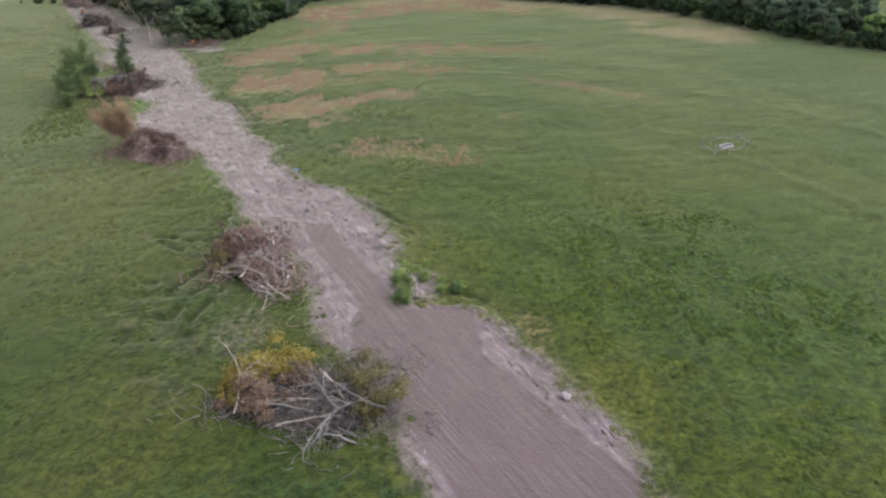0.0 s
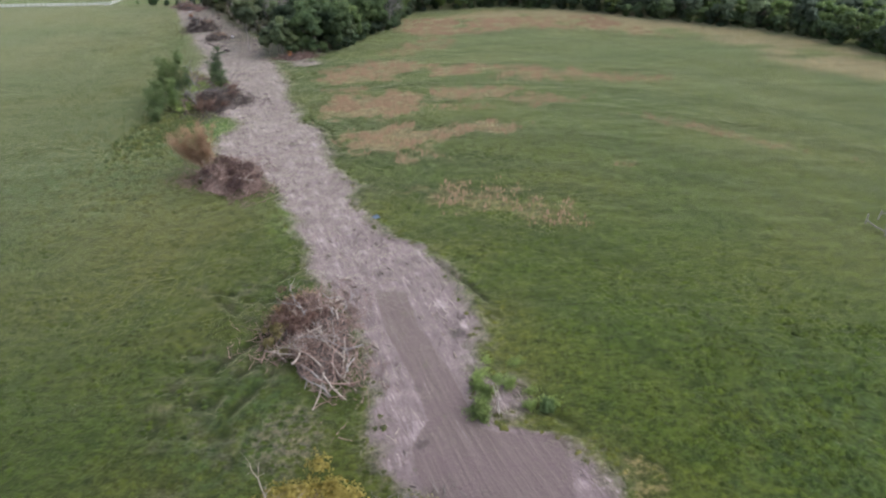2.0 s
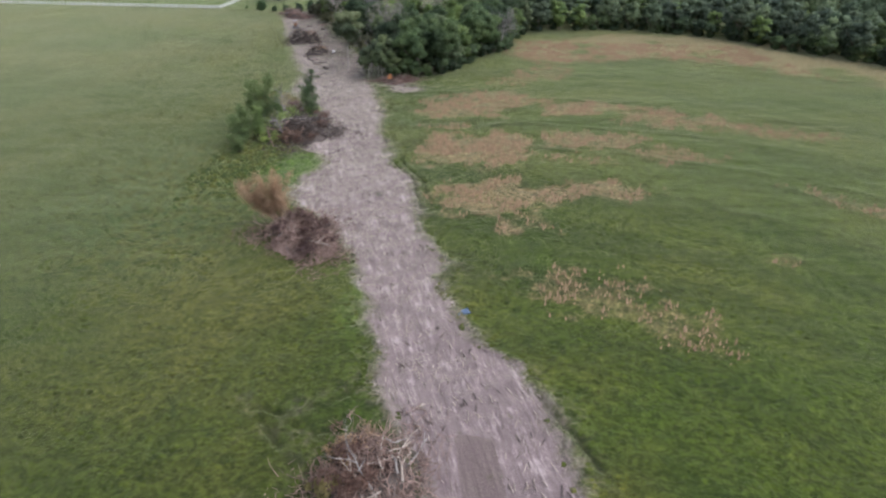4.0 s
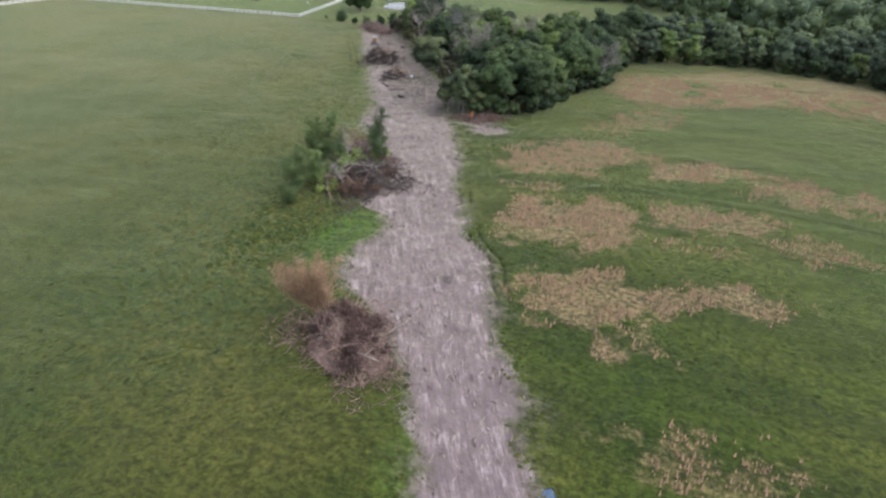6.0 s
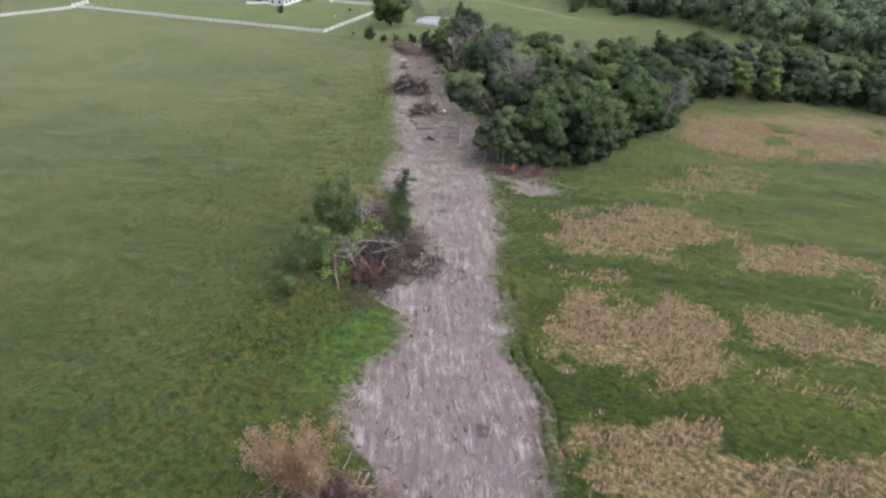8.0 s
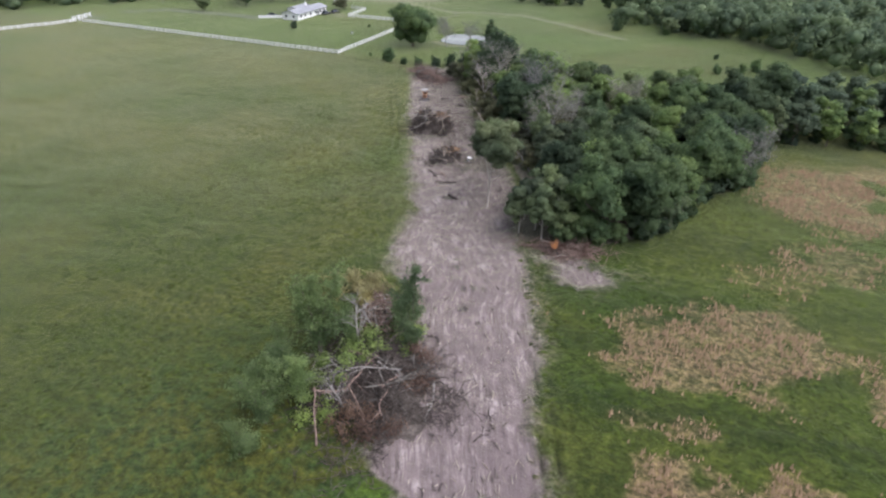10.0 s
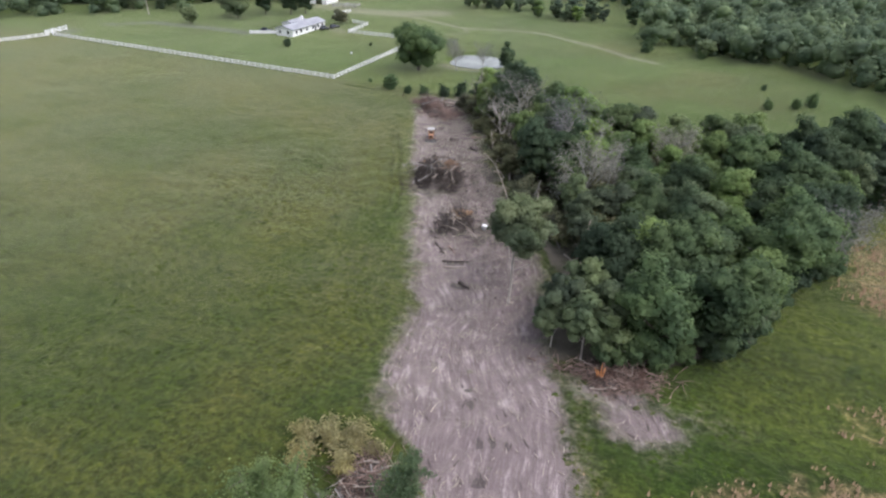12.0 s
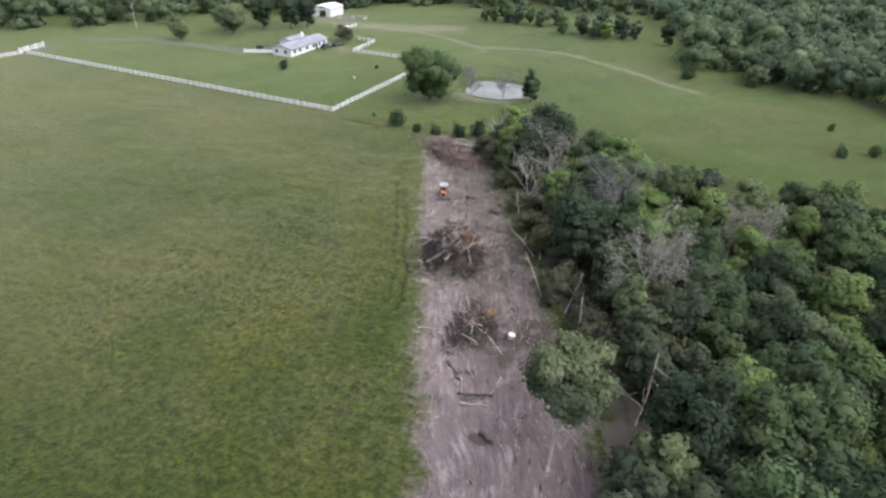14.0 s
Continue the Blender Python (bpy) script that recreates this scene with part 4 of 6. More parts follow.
# brown undergrowth along the torn edge of the grove
under = tree("thicket", T, 4.6, 0.1, 2.6, 22, 1500, 0.3, LEAF_BROWN, BARK, "tangled brown-green undergrowth at the torn grove edge", "thicket", trunk=0.08, core=0.6)
for k in range(30):
    f = k / 29
    x, y = np.interp(f, (0, 0.25, 0.5, 0.75, 1), (-72, -78, -88, -101, -120)), np.interp(f, (0, 0.25, 0.5, 0.75, 1), (247, 255, 268, 288, 315))
    x, y, s = float(x + T.uniform(0, 4)), float(y + T.normal(0, 2)), float(T.uniform(0.7, 1.25))
    tagged(again(under, x, y, float(T.uniform(0, 360)), s) if k else put(under, x, y, 0, s), group="grove undergrowth")

for x, y, s in ((-71, 257, 1.3), (-67.5, 254, 1.2), (-69, 262, 1.4), (-74.5, 267, 1.3), (-66, 260, 1.5), (-77, 264, 1.1), (-72, 272, 1.5), (-80, 282, 1.4), (-86, 289, 1.3), (-65, 281, 1.4), (-95, 292, 1.2)):
    tagged(again(under, x, y, 31.0 * x, s, 0, "", 1.35), group="grove undergrowth")

# small trees where the grove meets the strip
small = tree("young_tree", T, 9.5, 1.8, 2.7, 26, 2600, 0.34, LEAF_DIM, BARK_PALE, "slim dull green young tree at the torn grove edge", trunk=0.13, core=0.5)
for k, (x, y, s) in enumerate(((-66.6, 224.2, 1.0), (-70.5, 252.5, 1.15), (-73.5, 258.5, 1.2), (-68.5, 247.5, 1.0), (-78.5, 268.0, 1.1), (-86.0, 276.5, 1.0), (-92.5, 287.0, 1.1), (-101.5, 299.0, 1.0), (-64.4, 226.8, 1.1), (-62.2, 223.8, 1.15), (-67.4, 230.0, 0.9), (-64.0, 231.5, 1.2), (-60.2, 226.5, 1.2), (-63.8, 237.5, 1.05), (-58.8, 223.6, 0.9))):
    tagged(again(small, x, y, 47.0 * k, s) if k else put(small, x, y, 0, s), group="grove trees")

# the belt of trees along the far side of the pasture
BELT = [(-30, 288), (-24, 293), (-14, 296), (9, 299), (33, 292), (75, 264), (97, 250), (114, 226), (123, 204), (132, 181), (150, 165), (175, 172), (150, 215), (125, 250), (85, 288), (40, 318), (5, 325), (-25, 318)]
for x, y in spaced(T, BELT, 5.6, 170):
    plant(BELT_KINDS, int(T.choice(3, p=(0.5, 0.3, 0.2))), x, y, "tree belt", float(T.uniform(0.68, 0.9)))

for line, gap, low in ((BELT[:12], 4.2, 0.8), ([(-60, 223.5), (-53, 223), (-46, 230.5), (-41.5, 241), (-39, 252), (-33, 260), (-30, 276), (-29, 290)], 3.6, 0.7)):
    for (ax, ay), (bx, by) in zip(line[:-1], line[1:]):
        n = max(1, round(math.hypot(bx - ax, by - ay) / gap))
        for k in range(n):
            f = (k + float(T.random())) / n
            plant(BELT_KINDS, 3, ax + (bx - ax) * f + float(T.uniform(-1.5, 1.5)), ay + (by - ay) * f + float(T.uniform(0, 3)), "wood-edge trees", low * float(T.uniform(0.75, 1.25)))

# the tall tree left alone on the strip
put(tree("lone_tree", T, 18.4, 7.8, 4.6, 60, 10500, 0.29, LEAF_LONE, BARK_PALE, "tall slim tree with a bare bole, alone on the strip", trunk=0.2, small=0.27), -75.6, 231.9, 119, 1.0, 4)
lean = bare_tree("bare_tree", T, 14, 4.6, BARK_PALE, "pale leaning dead tree beside the strip")
put(lean, -100, 291, 20, 1.0, 8)
again(lean, -118, 316, 140, 0.8, -6, "pale leafless tree at the end of the strip")

for k, (x, y) in enumerate(((-184, 461), (-179, 458), (-174, 462), (-168, 459), (-163, 463), (-158, 461), (-147, 450), (-142, 448), (-137, 451), (-132, 447), (-127, 450), (-121, 454), (-116, 453), (-139, 456), (-153, 464), (-171, 468), (-180, 467), (-130, 456), (-124, 459))):
    plant(BELT_KINDS, (1, 2, 0)[k % 3], x + float(T.normal(0, 1.2)), y + float(T.normal(0, 1.5)), "far clump", float(T.uniform(0.6, 0.85)), float(T.uniform(0.75, 1.0)))

# far woods, one sheet of crowns
FAR_WOODS = [[(-200, 508), (-150, 502), (-118, 500), (-99, 470), (-86, 412), (-60, 405), (-33, 400), (-7, 372), (40, 345), (120, 300), (230, 230), (330, 330), (240, 480), (60, 590), (-100, 610), (-230, 560)],
             [(-205, 492), (-172, 500), (-190, 510), (-260, 530), (-330, 520), (-380, 450), (-300, 440), (-262, 450), (-228, 478)],
             [(-345, 335), (-322, 362), (-306, 380), (-276, 402), (-262, 446), (-330, 470), (-440, 420), (-480, 320), (-400, 285)]]


def far_woods(polygon, gap, most, reach):
    rs, lumps = np.random.default_rng(5), []
    for x, y in spaced(rs, polygon, gap, most):
        h = rs.uniform(9, 15)
        s = rs.uniform(4.8, 7.8)
        for a in range(6):
            w = rs.uniform(0, 6.3)
            far = 0.6 * s * (a > 0)
            lumps.append((x + math.cos(w) * far, y + math.sin(w) * far, (h * 0.75, h * 0.6, h * 0.55, h * 0.4, h * 0.25, h * 0.12)[a], s * rs.uniform(0.45, 0.72)))
    me = crown_mesh(rs, "far_woods", lumps, reach, 0.95, LEAF_FAR_HAZED, 0.74)
    return tagged(new("far_woods", me), "continuous far woods of rounded dark green crowns", "woods", kind="stuff")


# aerial haze is mixed into these lighter, bluer greens
LEAF_FAR_HAZED = leaf_material("distant_leaves", (0.15, 0.205, 0.122), (0.235, 0.295, 0.17), tree=0.0)
far_woods(FAR_WOODS[0], 9.6, 760, 140000)
far_woods(FAR_WOODS[1], 8.0, 90, 22000)
far_woods(FAR_WOODS[2], 8.0, 110, 26000)
# ---- heaps of felled brush along the strip ----
def heap_shape(rs, rx, ry, high):
    """The height of a heap of several humps, as a function of the place."""
    humps = [(rs.uniform(-0.55, 0.55) * rx, rs.uniform(-0.55, 0.55) * ry, rs.uniform(0.32, 0.5), high * rs.uniform(0.55, 1.0)) for _ in range(6)]

    def top(x, y):
        z = 0 * x
        for hx, hy, w, h in humps:
            z = np.maximum(z, h * np.exp(-(((x - hx) / (w * rx)) ** 2 + ((y - hy) / (w * ry)) ** 2)))
        return z * smooth(1.1, 0.7, np.hypot(x / rx, y / ry))

    return top


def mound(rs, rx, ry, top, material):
    """The knotted inside of a heap, coloured dark for the shade between limbs."""
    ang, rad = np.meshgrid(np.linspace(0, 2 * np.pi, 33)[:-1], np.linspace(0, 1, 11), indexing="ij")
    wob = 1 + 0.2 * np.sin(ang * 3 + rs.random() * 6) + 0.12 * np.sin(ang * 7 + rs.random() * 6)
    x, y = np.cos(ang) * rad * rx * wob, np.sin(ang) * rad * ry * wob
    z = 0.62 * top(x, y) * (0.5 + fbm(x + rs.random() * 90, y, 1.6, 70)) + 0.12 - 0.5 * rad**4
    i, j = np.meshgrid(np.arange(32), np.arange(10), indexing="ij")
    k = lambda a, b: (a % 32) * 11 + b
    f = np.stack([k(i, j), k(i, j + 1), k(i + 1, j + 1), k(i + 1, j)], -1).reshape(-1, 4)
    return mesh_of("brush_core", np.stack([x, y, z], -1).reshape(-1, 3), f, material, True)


def brush_pile(x, y, rx, ry, turn, high, label, logs, trees, twigs, wood, twig, core=None, sprays=(), seed=1, way=None, long=0.7, thick=0.16):
    """A bulldozed heap: single logs, whole felled tops with their limbs, a tangle of twigs, and leafy sprays."""
    rs = np.random.default_rng(seed)
    ob = empty("brush_pile", pose(x, y, lie(x, y), 0, 0, turn), label, "brush pile", "brush piles along the strip")
    top = heap_shape(rs, rx, ry, high)
    # the default dark core stands in for shade between the limbs
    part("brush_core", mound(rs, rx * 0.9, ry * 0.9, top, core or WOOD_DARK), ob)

    def spot(far=0.9):
        a = rs.uniform(0, 6.283)
        r = far * math.sqrt(rs.random()) * (1 + 0.28 * math.sin(3 * a + seed) + 0.2 * math.sin(5 * a + 2 * seed))
        return math.cos(a) * r * rx, math.sin(a) * r * ry

    def heading():
        a = rs.uniform(0, 6.283) if way is None or rs.random() < 0.35 else radians(way) + rs.normal(0, 0.45) + (math.pi if rs.random() < 0.3 else 0)
        return np.array([math.cos(a), math.sin(a), rs.normal(0.02, 0.16)])

    for k in range(logs):
        px, py = spot()
        length, d = min(rx, ry) * rs.uniform(0.5, 1.1) * long * 1.6, heading()
        r = thick * rs.uniform(0.55, 1.25)
        pts = crooked(rs, np.array([px, py, top(px, py) * 0.8 + 0.5]) - d * length / 2, d, length, 6, 0.15)
        pts[:, 2] = np.maximum(pts[:, 2], 0.15)
        tube = Tubes(7)
        tube.add(pts, np.linspace(r, r * 0.55, 7))
        for _ in range(2):
            i = int(rs.integers(2, 6))
            side = crooked(rs, pts[i], d + rs.normal(0, 0.7, 3), length * rs.uniform(0.2, 0.4), 4, 0.15)
            side[:, 2] = np.maximum(side[:, 2], 0.1)
            tube.add(side, np.linspace(r * 0.55, r * 0.2, 5))
        part("log", tube.mesh("log", wood[k % len(wood)]), ob)
    for k in range(trees):
        px, py = spot(0.6)
        d = heading()
        tube = Tubes(5)
        branching(rs, tube, (px - d[0] * rx * 0.4, py - d[1] * ry * 0.4, top(px, py) * 0.9 + 0.5), d + (0, 0, 0.1), min(rx, ry) * 0.8, thick * 0.8, 3, 0.15, -0.02, 3, 0.5, 0.66)
        me = tube.mesh("felled_top", wood[(k + 1) % len(wood)])
        z = np.empty(3 * len(me.vertices), np.float32)
        me.vertices.foreach_get("co", z)
        z = z.reshape(-1, 3)
        z[:, 2] = np.maximum(z[:, 2], 0.05)
        me.vertices.foreach_set("co", z.ravel())
        part("felled_top", me, ob)
    tangle = Tubes(3)
    for k in range(twigs):
        px, py = spot(1.0 if k % 5 else 1.45)
        d = heading() + rs.normal(0, 0.5, 3)
        pts = crooked(rs, (px, py, top(px, py) * rs.uniform(0.75, 1.15) + 0.15), d, rs.uniform(0.8, 2.8), 3, 0.25)
        pts[:, 2] = np.maximum(pts[:, 2], 0.04)
        tangle.add(pts, np.linspace(0.045, 0.015, 4) * rs.uniform(0.8, 1.8))
    part("twig_tangle", tangle.mesh("twig_tangle", twig), ob)
    for name, leaf, lumps, count, size in sprays:
        got = []
        for lx, ly, lz, r in lumps:
            got += [(lx + rs.normal(0, 0.6) * r, ly + rs.normal(0, 0.6) * r, lz + rs.normal(0, 0.3) * r, r * rs.uniform(0.35, 0.7)) for _ in range(7)]
        part(name, crown_mesh(rs, name, got, count, size, leaf, 0), ob)
    return ob


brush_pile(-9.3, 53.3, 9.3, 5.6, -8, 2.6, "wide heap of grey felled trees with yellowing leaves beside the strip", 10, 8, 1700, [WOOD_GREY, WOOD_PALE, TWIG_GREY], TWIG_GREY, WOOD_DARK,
           (("yellow_foliage", LEAF_YELLOW, [(-6.5, 4.2, 2.0, 2.3), (-3.8, 5.2, 1.8, 1.9), (-9.0, 2.6, 1.5, 2.0), (-10.2, 0.6, 1.0, 1.3), (-8.4, 4.4, 1.5, 1.8)], 6500, 0.2),
            ("olive_foliage", LEAF_OLIVE, [(5.6, 1.2, 2.4, 2.2), (6.6, -0.6, 2.2, 1.8), (3.2, 1.8, 2.6, 1.4), (5.6, -2.4, 1.6, 1.5)], 3600, 0.2),
            ("withered_foliage", LEAF_TAN, [(-6.8, 1.4, 1.6, 2.2), (-5.5, -1.4, 1.3, 1.8), (-8.4, -0.6, 0.9, 1.5), (-3.0, 1.5, 1.8, 1.5)], 4200, 0.17)), 11, 165, 0.75, 0.17)
brush_pile(-19.8, 83.0, 5.4, 9.8, 25, 2.7, "tall heap of pale snapped trunks and brown brush beside the strip", 44, 9, 1700, [WOOD_PALE, WOOD_GREY, WOOD_PALE, WOOD_BROWN], WOOD_BROWN, WOOD_DARK,
           (("withered_foliage", LEAF_RUST, [(-2.6, 2.2, 2.2, 1.9), (-1.6, 1.2, 2.4, 1.3), (-1.0, 5.0, 2.0, 2.0), (1.5, 4.0, 1.4, 1.6)], 3400, 0.17), ("green_foliage", LEAF_OLIVE, [(-4.6, 2.0, 1.4, 1.2), (-4.2, -1.0, 1.0, 0.8)], 800, 0.22),
            ("needle_foliage", LEAF_TAN, [(-0.6, 7.0, 1.6, 1.8), (-2.4, 6.0, 1.4, 1.6)], 700, 0.24)), 12, 80, 0.6, 0.115)
cedars = brush_pile(-47.2, 130.6, 5.6, 8.4, 52, 3.0, "heap of brown dead cedars with one feathery top standing up", 14, 12, 1900, [WOOD_BROWN, WOOD_PALE, WOOD_BROWN, TWIG_GREY], WOOD_BROWN, WOOD_BROWN,
           (("withered_foliage", LEAF_RUST, [(2.4, 2.0, 2.2, 1.6), (0.4, -2.0, 2.4, 1.6), (-2.4, 1.6, 2.0, 1.8), (2.6, -4.0, 1.6, 1.4), (0.5, 3.5, 1.8, 2.0), (-1.5, -4.5, 1.4, 1.8), (3.5, 0.0, 1.4, 1.6)], 6500, 0.17),), 13, None, 0.55, 0.12)


def feathery_top(parent, x, y, z, seed):
    """A dead cedar's top that stands up out of a heap like a fan."""
    rs = np.random.default_rng(seed)
    stems, tips = Tubes(4), []
    for k in range(34):
        f = rs.uniform(-0.85, 0.1)
        side = math.sin(f * 1.1)
        way = np.array([0.87 * side, -0.46 * side, math.cos(f * 1.1)]) + rs.normal(0, 0.1, 3)
        line = crooked(rs, (x + rs.normal(0, 0.6), y + rs.normal(0, 0.6), z), way, rs.uniform(6.2, 9.6) * (0.8 + 0.2 * math.cos(f)), 6, 0.05, 0.01)
        stems.add(line, np.linspace(0.05, 0.012, 7))
        for j in range(2, 7):
            for _ in range(3):
                twig = crooked(rs, line[j], (line[j] - line[j - 1]) + rs.normal(0, 0.6, 3), rs.uniform(0.5, 1.2), 2, 0.2)
                stems.add(twig, [0.018, 0.013, 0.008])
                tips.append(twig[1]), tips.append(twig[2])
    top = part("feathery_top", stems.mesh("feathery_top", CEDAR_TWIG), parent, "light tan dead cedar top standing up")
    tips = np.array(tips)
    p = np.repeat(tips, 14, 0) + rs.normal(0, 0.3, (14 * len(tips), 3))
    v, f = leaf_quads(rs, p, rs.normal(0, 1, p.shape), 0.1, 0.5, 3.0)
    part("needle_foliage", mesh_of("needle_foliage", v, f, LEAF_TAN), top)
    for dx, tall in ((0.9, 5.0), (1.6, 4.0)):
        pole = Tubes(6)
        pole.add(crooked(rs, (x + dx, y - 0.6 * dx, z - 0.4), (-0.25, 0.1, 1), tall, 6, 0.08), np.linspace(0.11, 0.04, 7))
        part("snapped_stem", pole.mesh("snapped_stem", WOOD_PALE), parent)


feathery_top(cedars, -0.4, 6.4, 1.0, 41)
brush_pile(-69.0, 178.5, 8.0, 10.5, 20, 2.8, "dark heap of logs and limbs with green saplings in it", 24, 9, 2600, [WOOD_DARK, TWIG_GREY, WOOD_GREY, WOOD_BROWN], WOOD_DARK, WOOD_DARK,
           (("withered_foliage", LEAF_RUST, [(1.0, -7.0, 1.4, 2.2), (-1.5, -6.5, 1.2, 1.8), (6.0, 1.0, 1.6, 1.8), (5.5, 4.5, 1.8, 1.8)], 3600, 0.17), ("green_foliage", STRAW_GREEN, [(-6, -5, 1.2, 2.0), (-7, 2, 1.2, 2.2), (4, 9, 1.5, 1.6), (-4, 3, 2.0, 2.0), (-1, 6, 2.2, 2.0)], 4200, 0.2)), 14, None, 0.6, 0.13)
brush_pile(-76.6, 193.6, 3.4, 4.2, 20, 1.5, "fan of grey-brown poles at the end of the sapling heap", 18, 4, 400, [WOOD_GREY, WOOD_BROWN, WOOD_PALE], WOOD_BROWN, WOOD_DARK, (), 19, 150, 0.95, 0.11)
brush_pile(-93.5, 251.0, 3.6, 4.2, 10, 1.4, "small crossed heap of pale poles on the bare strip", 10, 3, 420, [WOOD_PALE, WOOD_DARK], WOOD_DARK, WOOD_DARK, (("withered_foliage", LEAF_TAN, [(0.5, 2.4, 0.8, 1.1), (1.5, 3.6, 0.7, 0.9)], 900, 0.15),), 15, 130, 0.95, 0.14)
brush_pile(-105.8, 269.0, 5.2, 6.9, 20, 3.0, "dark brush heap with bleached limbs on the bare strip", 18, 12, 2000, [WOOD_GREY, WOOD_DARK, WOOD_PALE], WOOD_DARK, WOOD_DARK, (("withered_foliage", LEAF_RUST, [(3.0, 1.0, 1.6, 1.6), (-1.0, 3.0, 1.8, 1.8), (1.5, 4.5, 1.4, 1.6), (0.5, -1.0, 2.0, 1.5)], 3000, 0.17),), 16, 280, 0.6)
brush_pile(-126.5, 308.5, 9.0, 3.6, -32, 3.4, "long brown heap of brush and earth", 16, 5, 1100, [WOOD_BROWN, WOOD_DARK, WOOD_GREY], WOOD_BROWN, EARTH, (), 17, 0, 0.9)
brush_pile(-57.5, 221.5, 6.0, 2.2, 8, 1.0, "low line of snapped reddish brush at the foot of the grove", 10, 4, 700, [WOOD_BROWN, WOOD_BROWN, WOOD_PALE], WOOD_BROWN, EARTH, (("withered_foliage", LEAF_RUST, [(-1, 0, 0.7, 1.3), (3, 0.4, 0.6, 1.3)], 500, 0.22),), 18, 10, 0.9, 0.1)


def sapling(name, rs, height, spread, leaf, label, limbs=20, leaves=2400, bole=0.2, stems=3, size=0.22):
    """A wispy young tree or bush: crooked stems with rising limbs, and leaves strung loosely along the limbs."""
    ob = empty(name, Matrix(), label, "sapling")
    wood, spots, spread_at = Tubes(5), [], []
    for k in range(stems):
        a = rs.uniform(0, 6.3)
        tall = height * (1.0 if k == 0 else rs.uniform(0.55, 0.88))
        spine = crooked(rs, (0, 0, -0.2), (0.22 * math.cos(a) * (k > 0), 0.22 * math.sin(a) * (k > 0), 1), tall, 8, 0.07)
        wood.add(spine, np.linspace(0.035 + 0.008 * height, 0.015, 9))
        for j in range(max(3, limbs // stems)):
            f = bole + (0.97 - bole) * (j + rs.random()) / max(3, limbs // stems)
            i = min(7, int(f * 8))
            p = spine[i] + (spine[i + 1] - spine[i]) * (f * 8 - i)
            w = rs.uniform(0, 6.3)
            long = spread * rs.uniform(0.45, 1.1) * (1.1 - 0.5 * f)
            line = crooked(rs, p, (math.cos(w), math.sin(w), rs.uniform(0.3, 1.1)), long, 4, 0.16)
            wood.add(line, np.linspace(0.035, 0.01, 5))
            spots += list(line[1:]) + [p]
            spread_at += [0.16 * spread * rs.uniform(0.6, 1.3)] * 5
    part("stem", wood.mesh("stem", BARK), ob)
    spots, spread_at = np.array(spots), np.array(spread_at)
    pick = rs.integers(0, len(spots), leaves)
    p = spots[pick] + rs.normal(0, 1, (leaves, 3)) * spread_at[pick, None] * (1, 1, 0.75)
    p[:, 2] = np.maximum(p[:, 2], 0.03 * height)
    out = p * (1, 1, 0.25) - (0, 0, 0.12 * height)
    out /= np.linalg.norm(out, axis=1)[:, None] + 1e-9
    v, f = leaf_quads(rs, p, out + (0, 0, 0.7), size, 0.7)
    part("crown", mesh_of("crown", v, f, leaf), ob)
    return ob


S = np.random.default_rng(31)
sap = sapling("sapling", S, 11.0, 3.0, LEAF_SAPLING, "green feathery sapling standing at the brush heap", 42, 6500, 0.12, 3, 0.155)
slim = sapling("sapling", S, 10.0, 2.2, LEAF_SAPLING, "slim green sapling with an open crown at the brush heap", 30, 4200, 0.3, 2, 0.15)
put(sap, -79.4, 182.0, 10, 1.2)
put(slim, -69.9, 189.6, 40, 1.2)
for kind, x, y, s, turn, tall in ((sap, -77.6, 168.4, 0.95, 60, 0.85), (sap, -79.8, 172.0, 0.8, 220, 0.8), (slim, -75.6, 172.6, 1.0, 300, 0.85), (slim, -82.4, 184.4, 1.0, 20, 1.05), (slim, -71.8, 192.2, 0.8, 20, 1.0), (slim, -76.6, 185.2, 0.85, 100, 0.95), (sap, -81.4, 177.0, 0.75, 100, 0.8), (sap, -76.4, 164.2, 0.7, 150, 0.6), (slim, -68.4, 187.0, 0.7, 200, 0.9)):
    again(kind, x, y, turn, s, 0, "", tall)
pole_tree = bare_tree("bare_tree", S, 10.5, 2.6, WOOD_GREY, "thin leafless grey sapling in the brush heap")
put(pole_tree, -75.0, 184.5, 40, 1.0, 5)
again(pole_tree, -70.5, 174.0, 160, 0.7, -6)
tan = sapling("bush", S, 2.8, 2.2, LEAF_TANGREEN, "low tan feathery bush behind the brush heap", 20, 1500, 0.02)
put(tan, -83.5, 197.0, 0, 1.15)
for x, y, s in ((-80.8, 198.4, 1.0), (-86.5, 196, 0.85), (-85.0, 193.5, 0.9), (-80, 194.5, 1.0), (-78.3, 197.6, 0.7)):
    again(tan, x, y, 50 * x, s)
rank = sapling("bush", S, 1.6, 1.8, STRAW_GREEN, "low rank green growth by the dozed pad", 18, 700, 0.02, 4, 0.16)
put(rank, 6.2, 74.5, 0, 0.6)
for x, y, s in ((8.2, 73.2, 0.9), (4.8, 79.5, 0.8), (0.6, 77.2, 1.0), (0.0, 71.6, 0.9), (1.2, 79.8, 0.7)):
    again(rank, x, y, 37 * x, s * 1.0, tall=0.38)
reed = sapling("bush", S, 3.4, 1.3, STRAW_GREEN, "tall wispy green growth at the corner of the dozed pad", 30, 2400, 0.02, 7, 0.15)
put(reed, 0.6, 70.6, 0, 1.0)
for x, y, s, tall in ((1.0, 73.0, 0.9, 1.0), (0.2, 75.0, 0.8, 0.8), (3.8, 75.5, 0.75, 0.6), (6.0, 72.0, 0.8, 0.5)):
    again(reed, x, y, 80 * x, s, 0, "", tall)
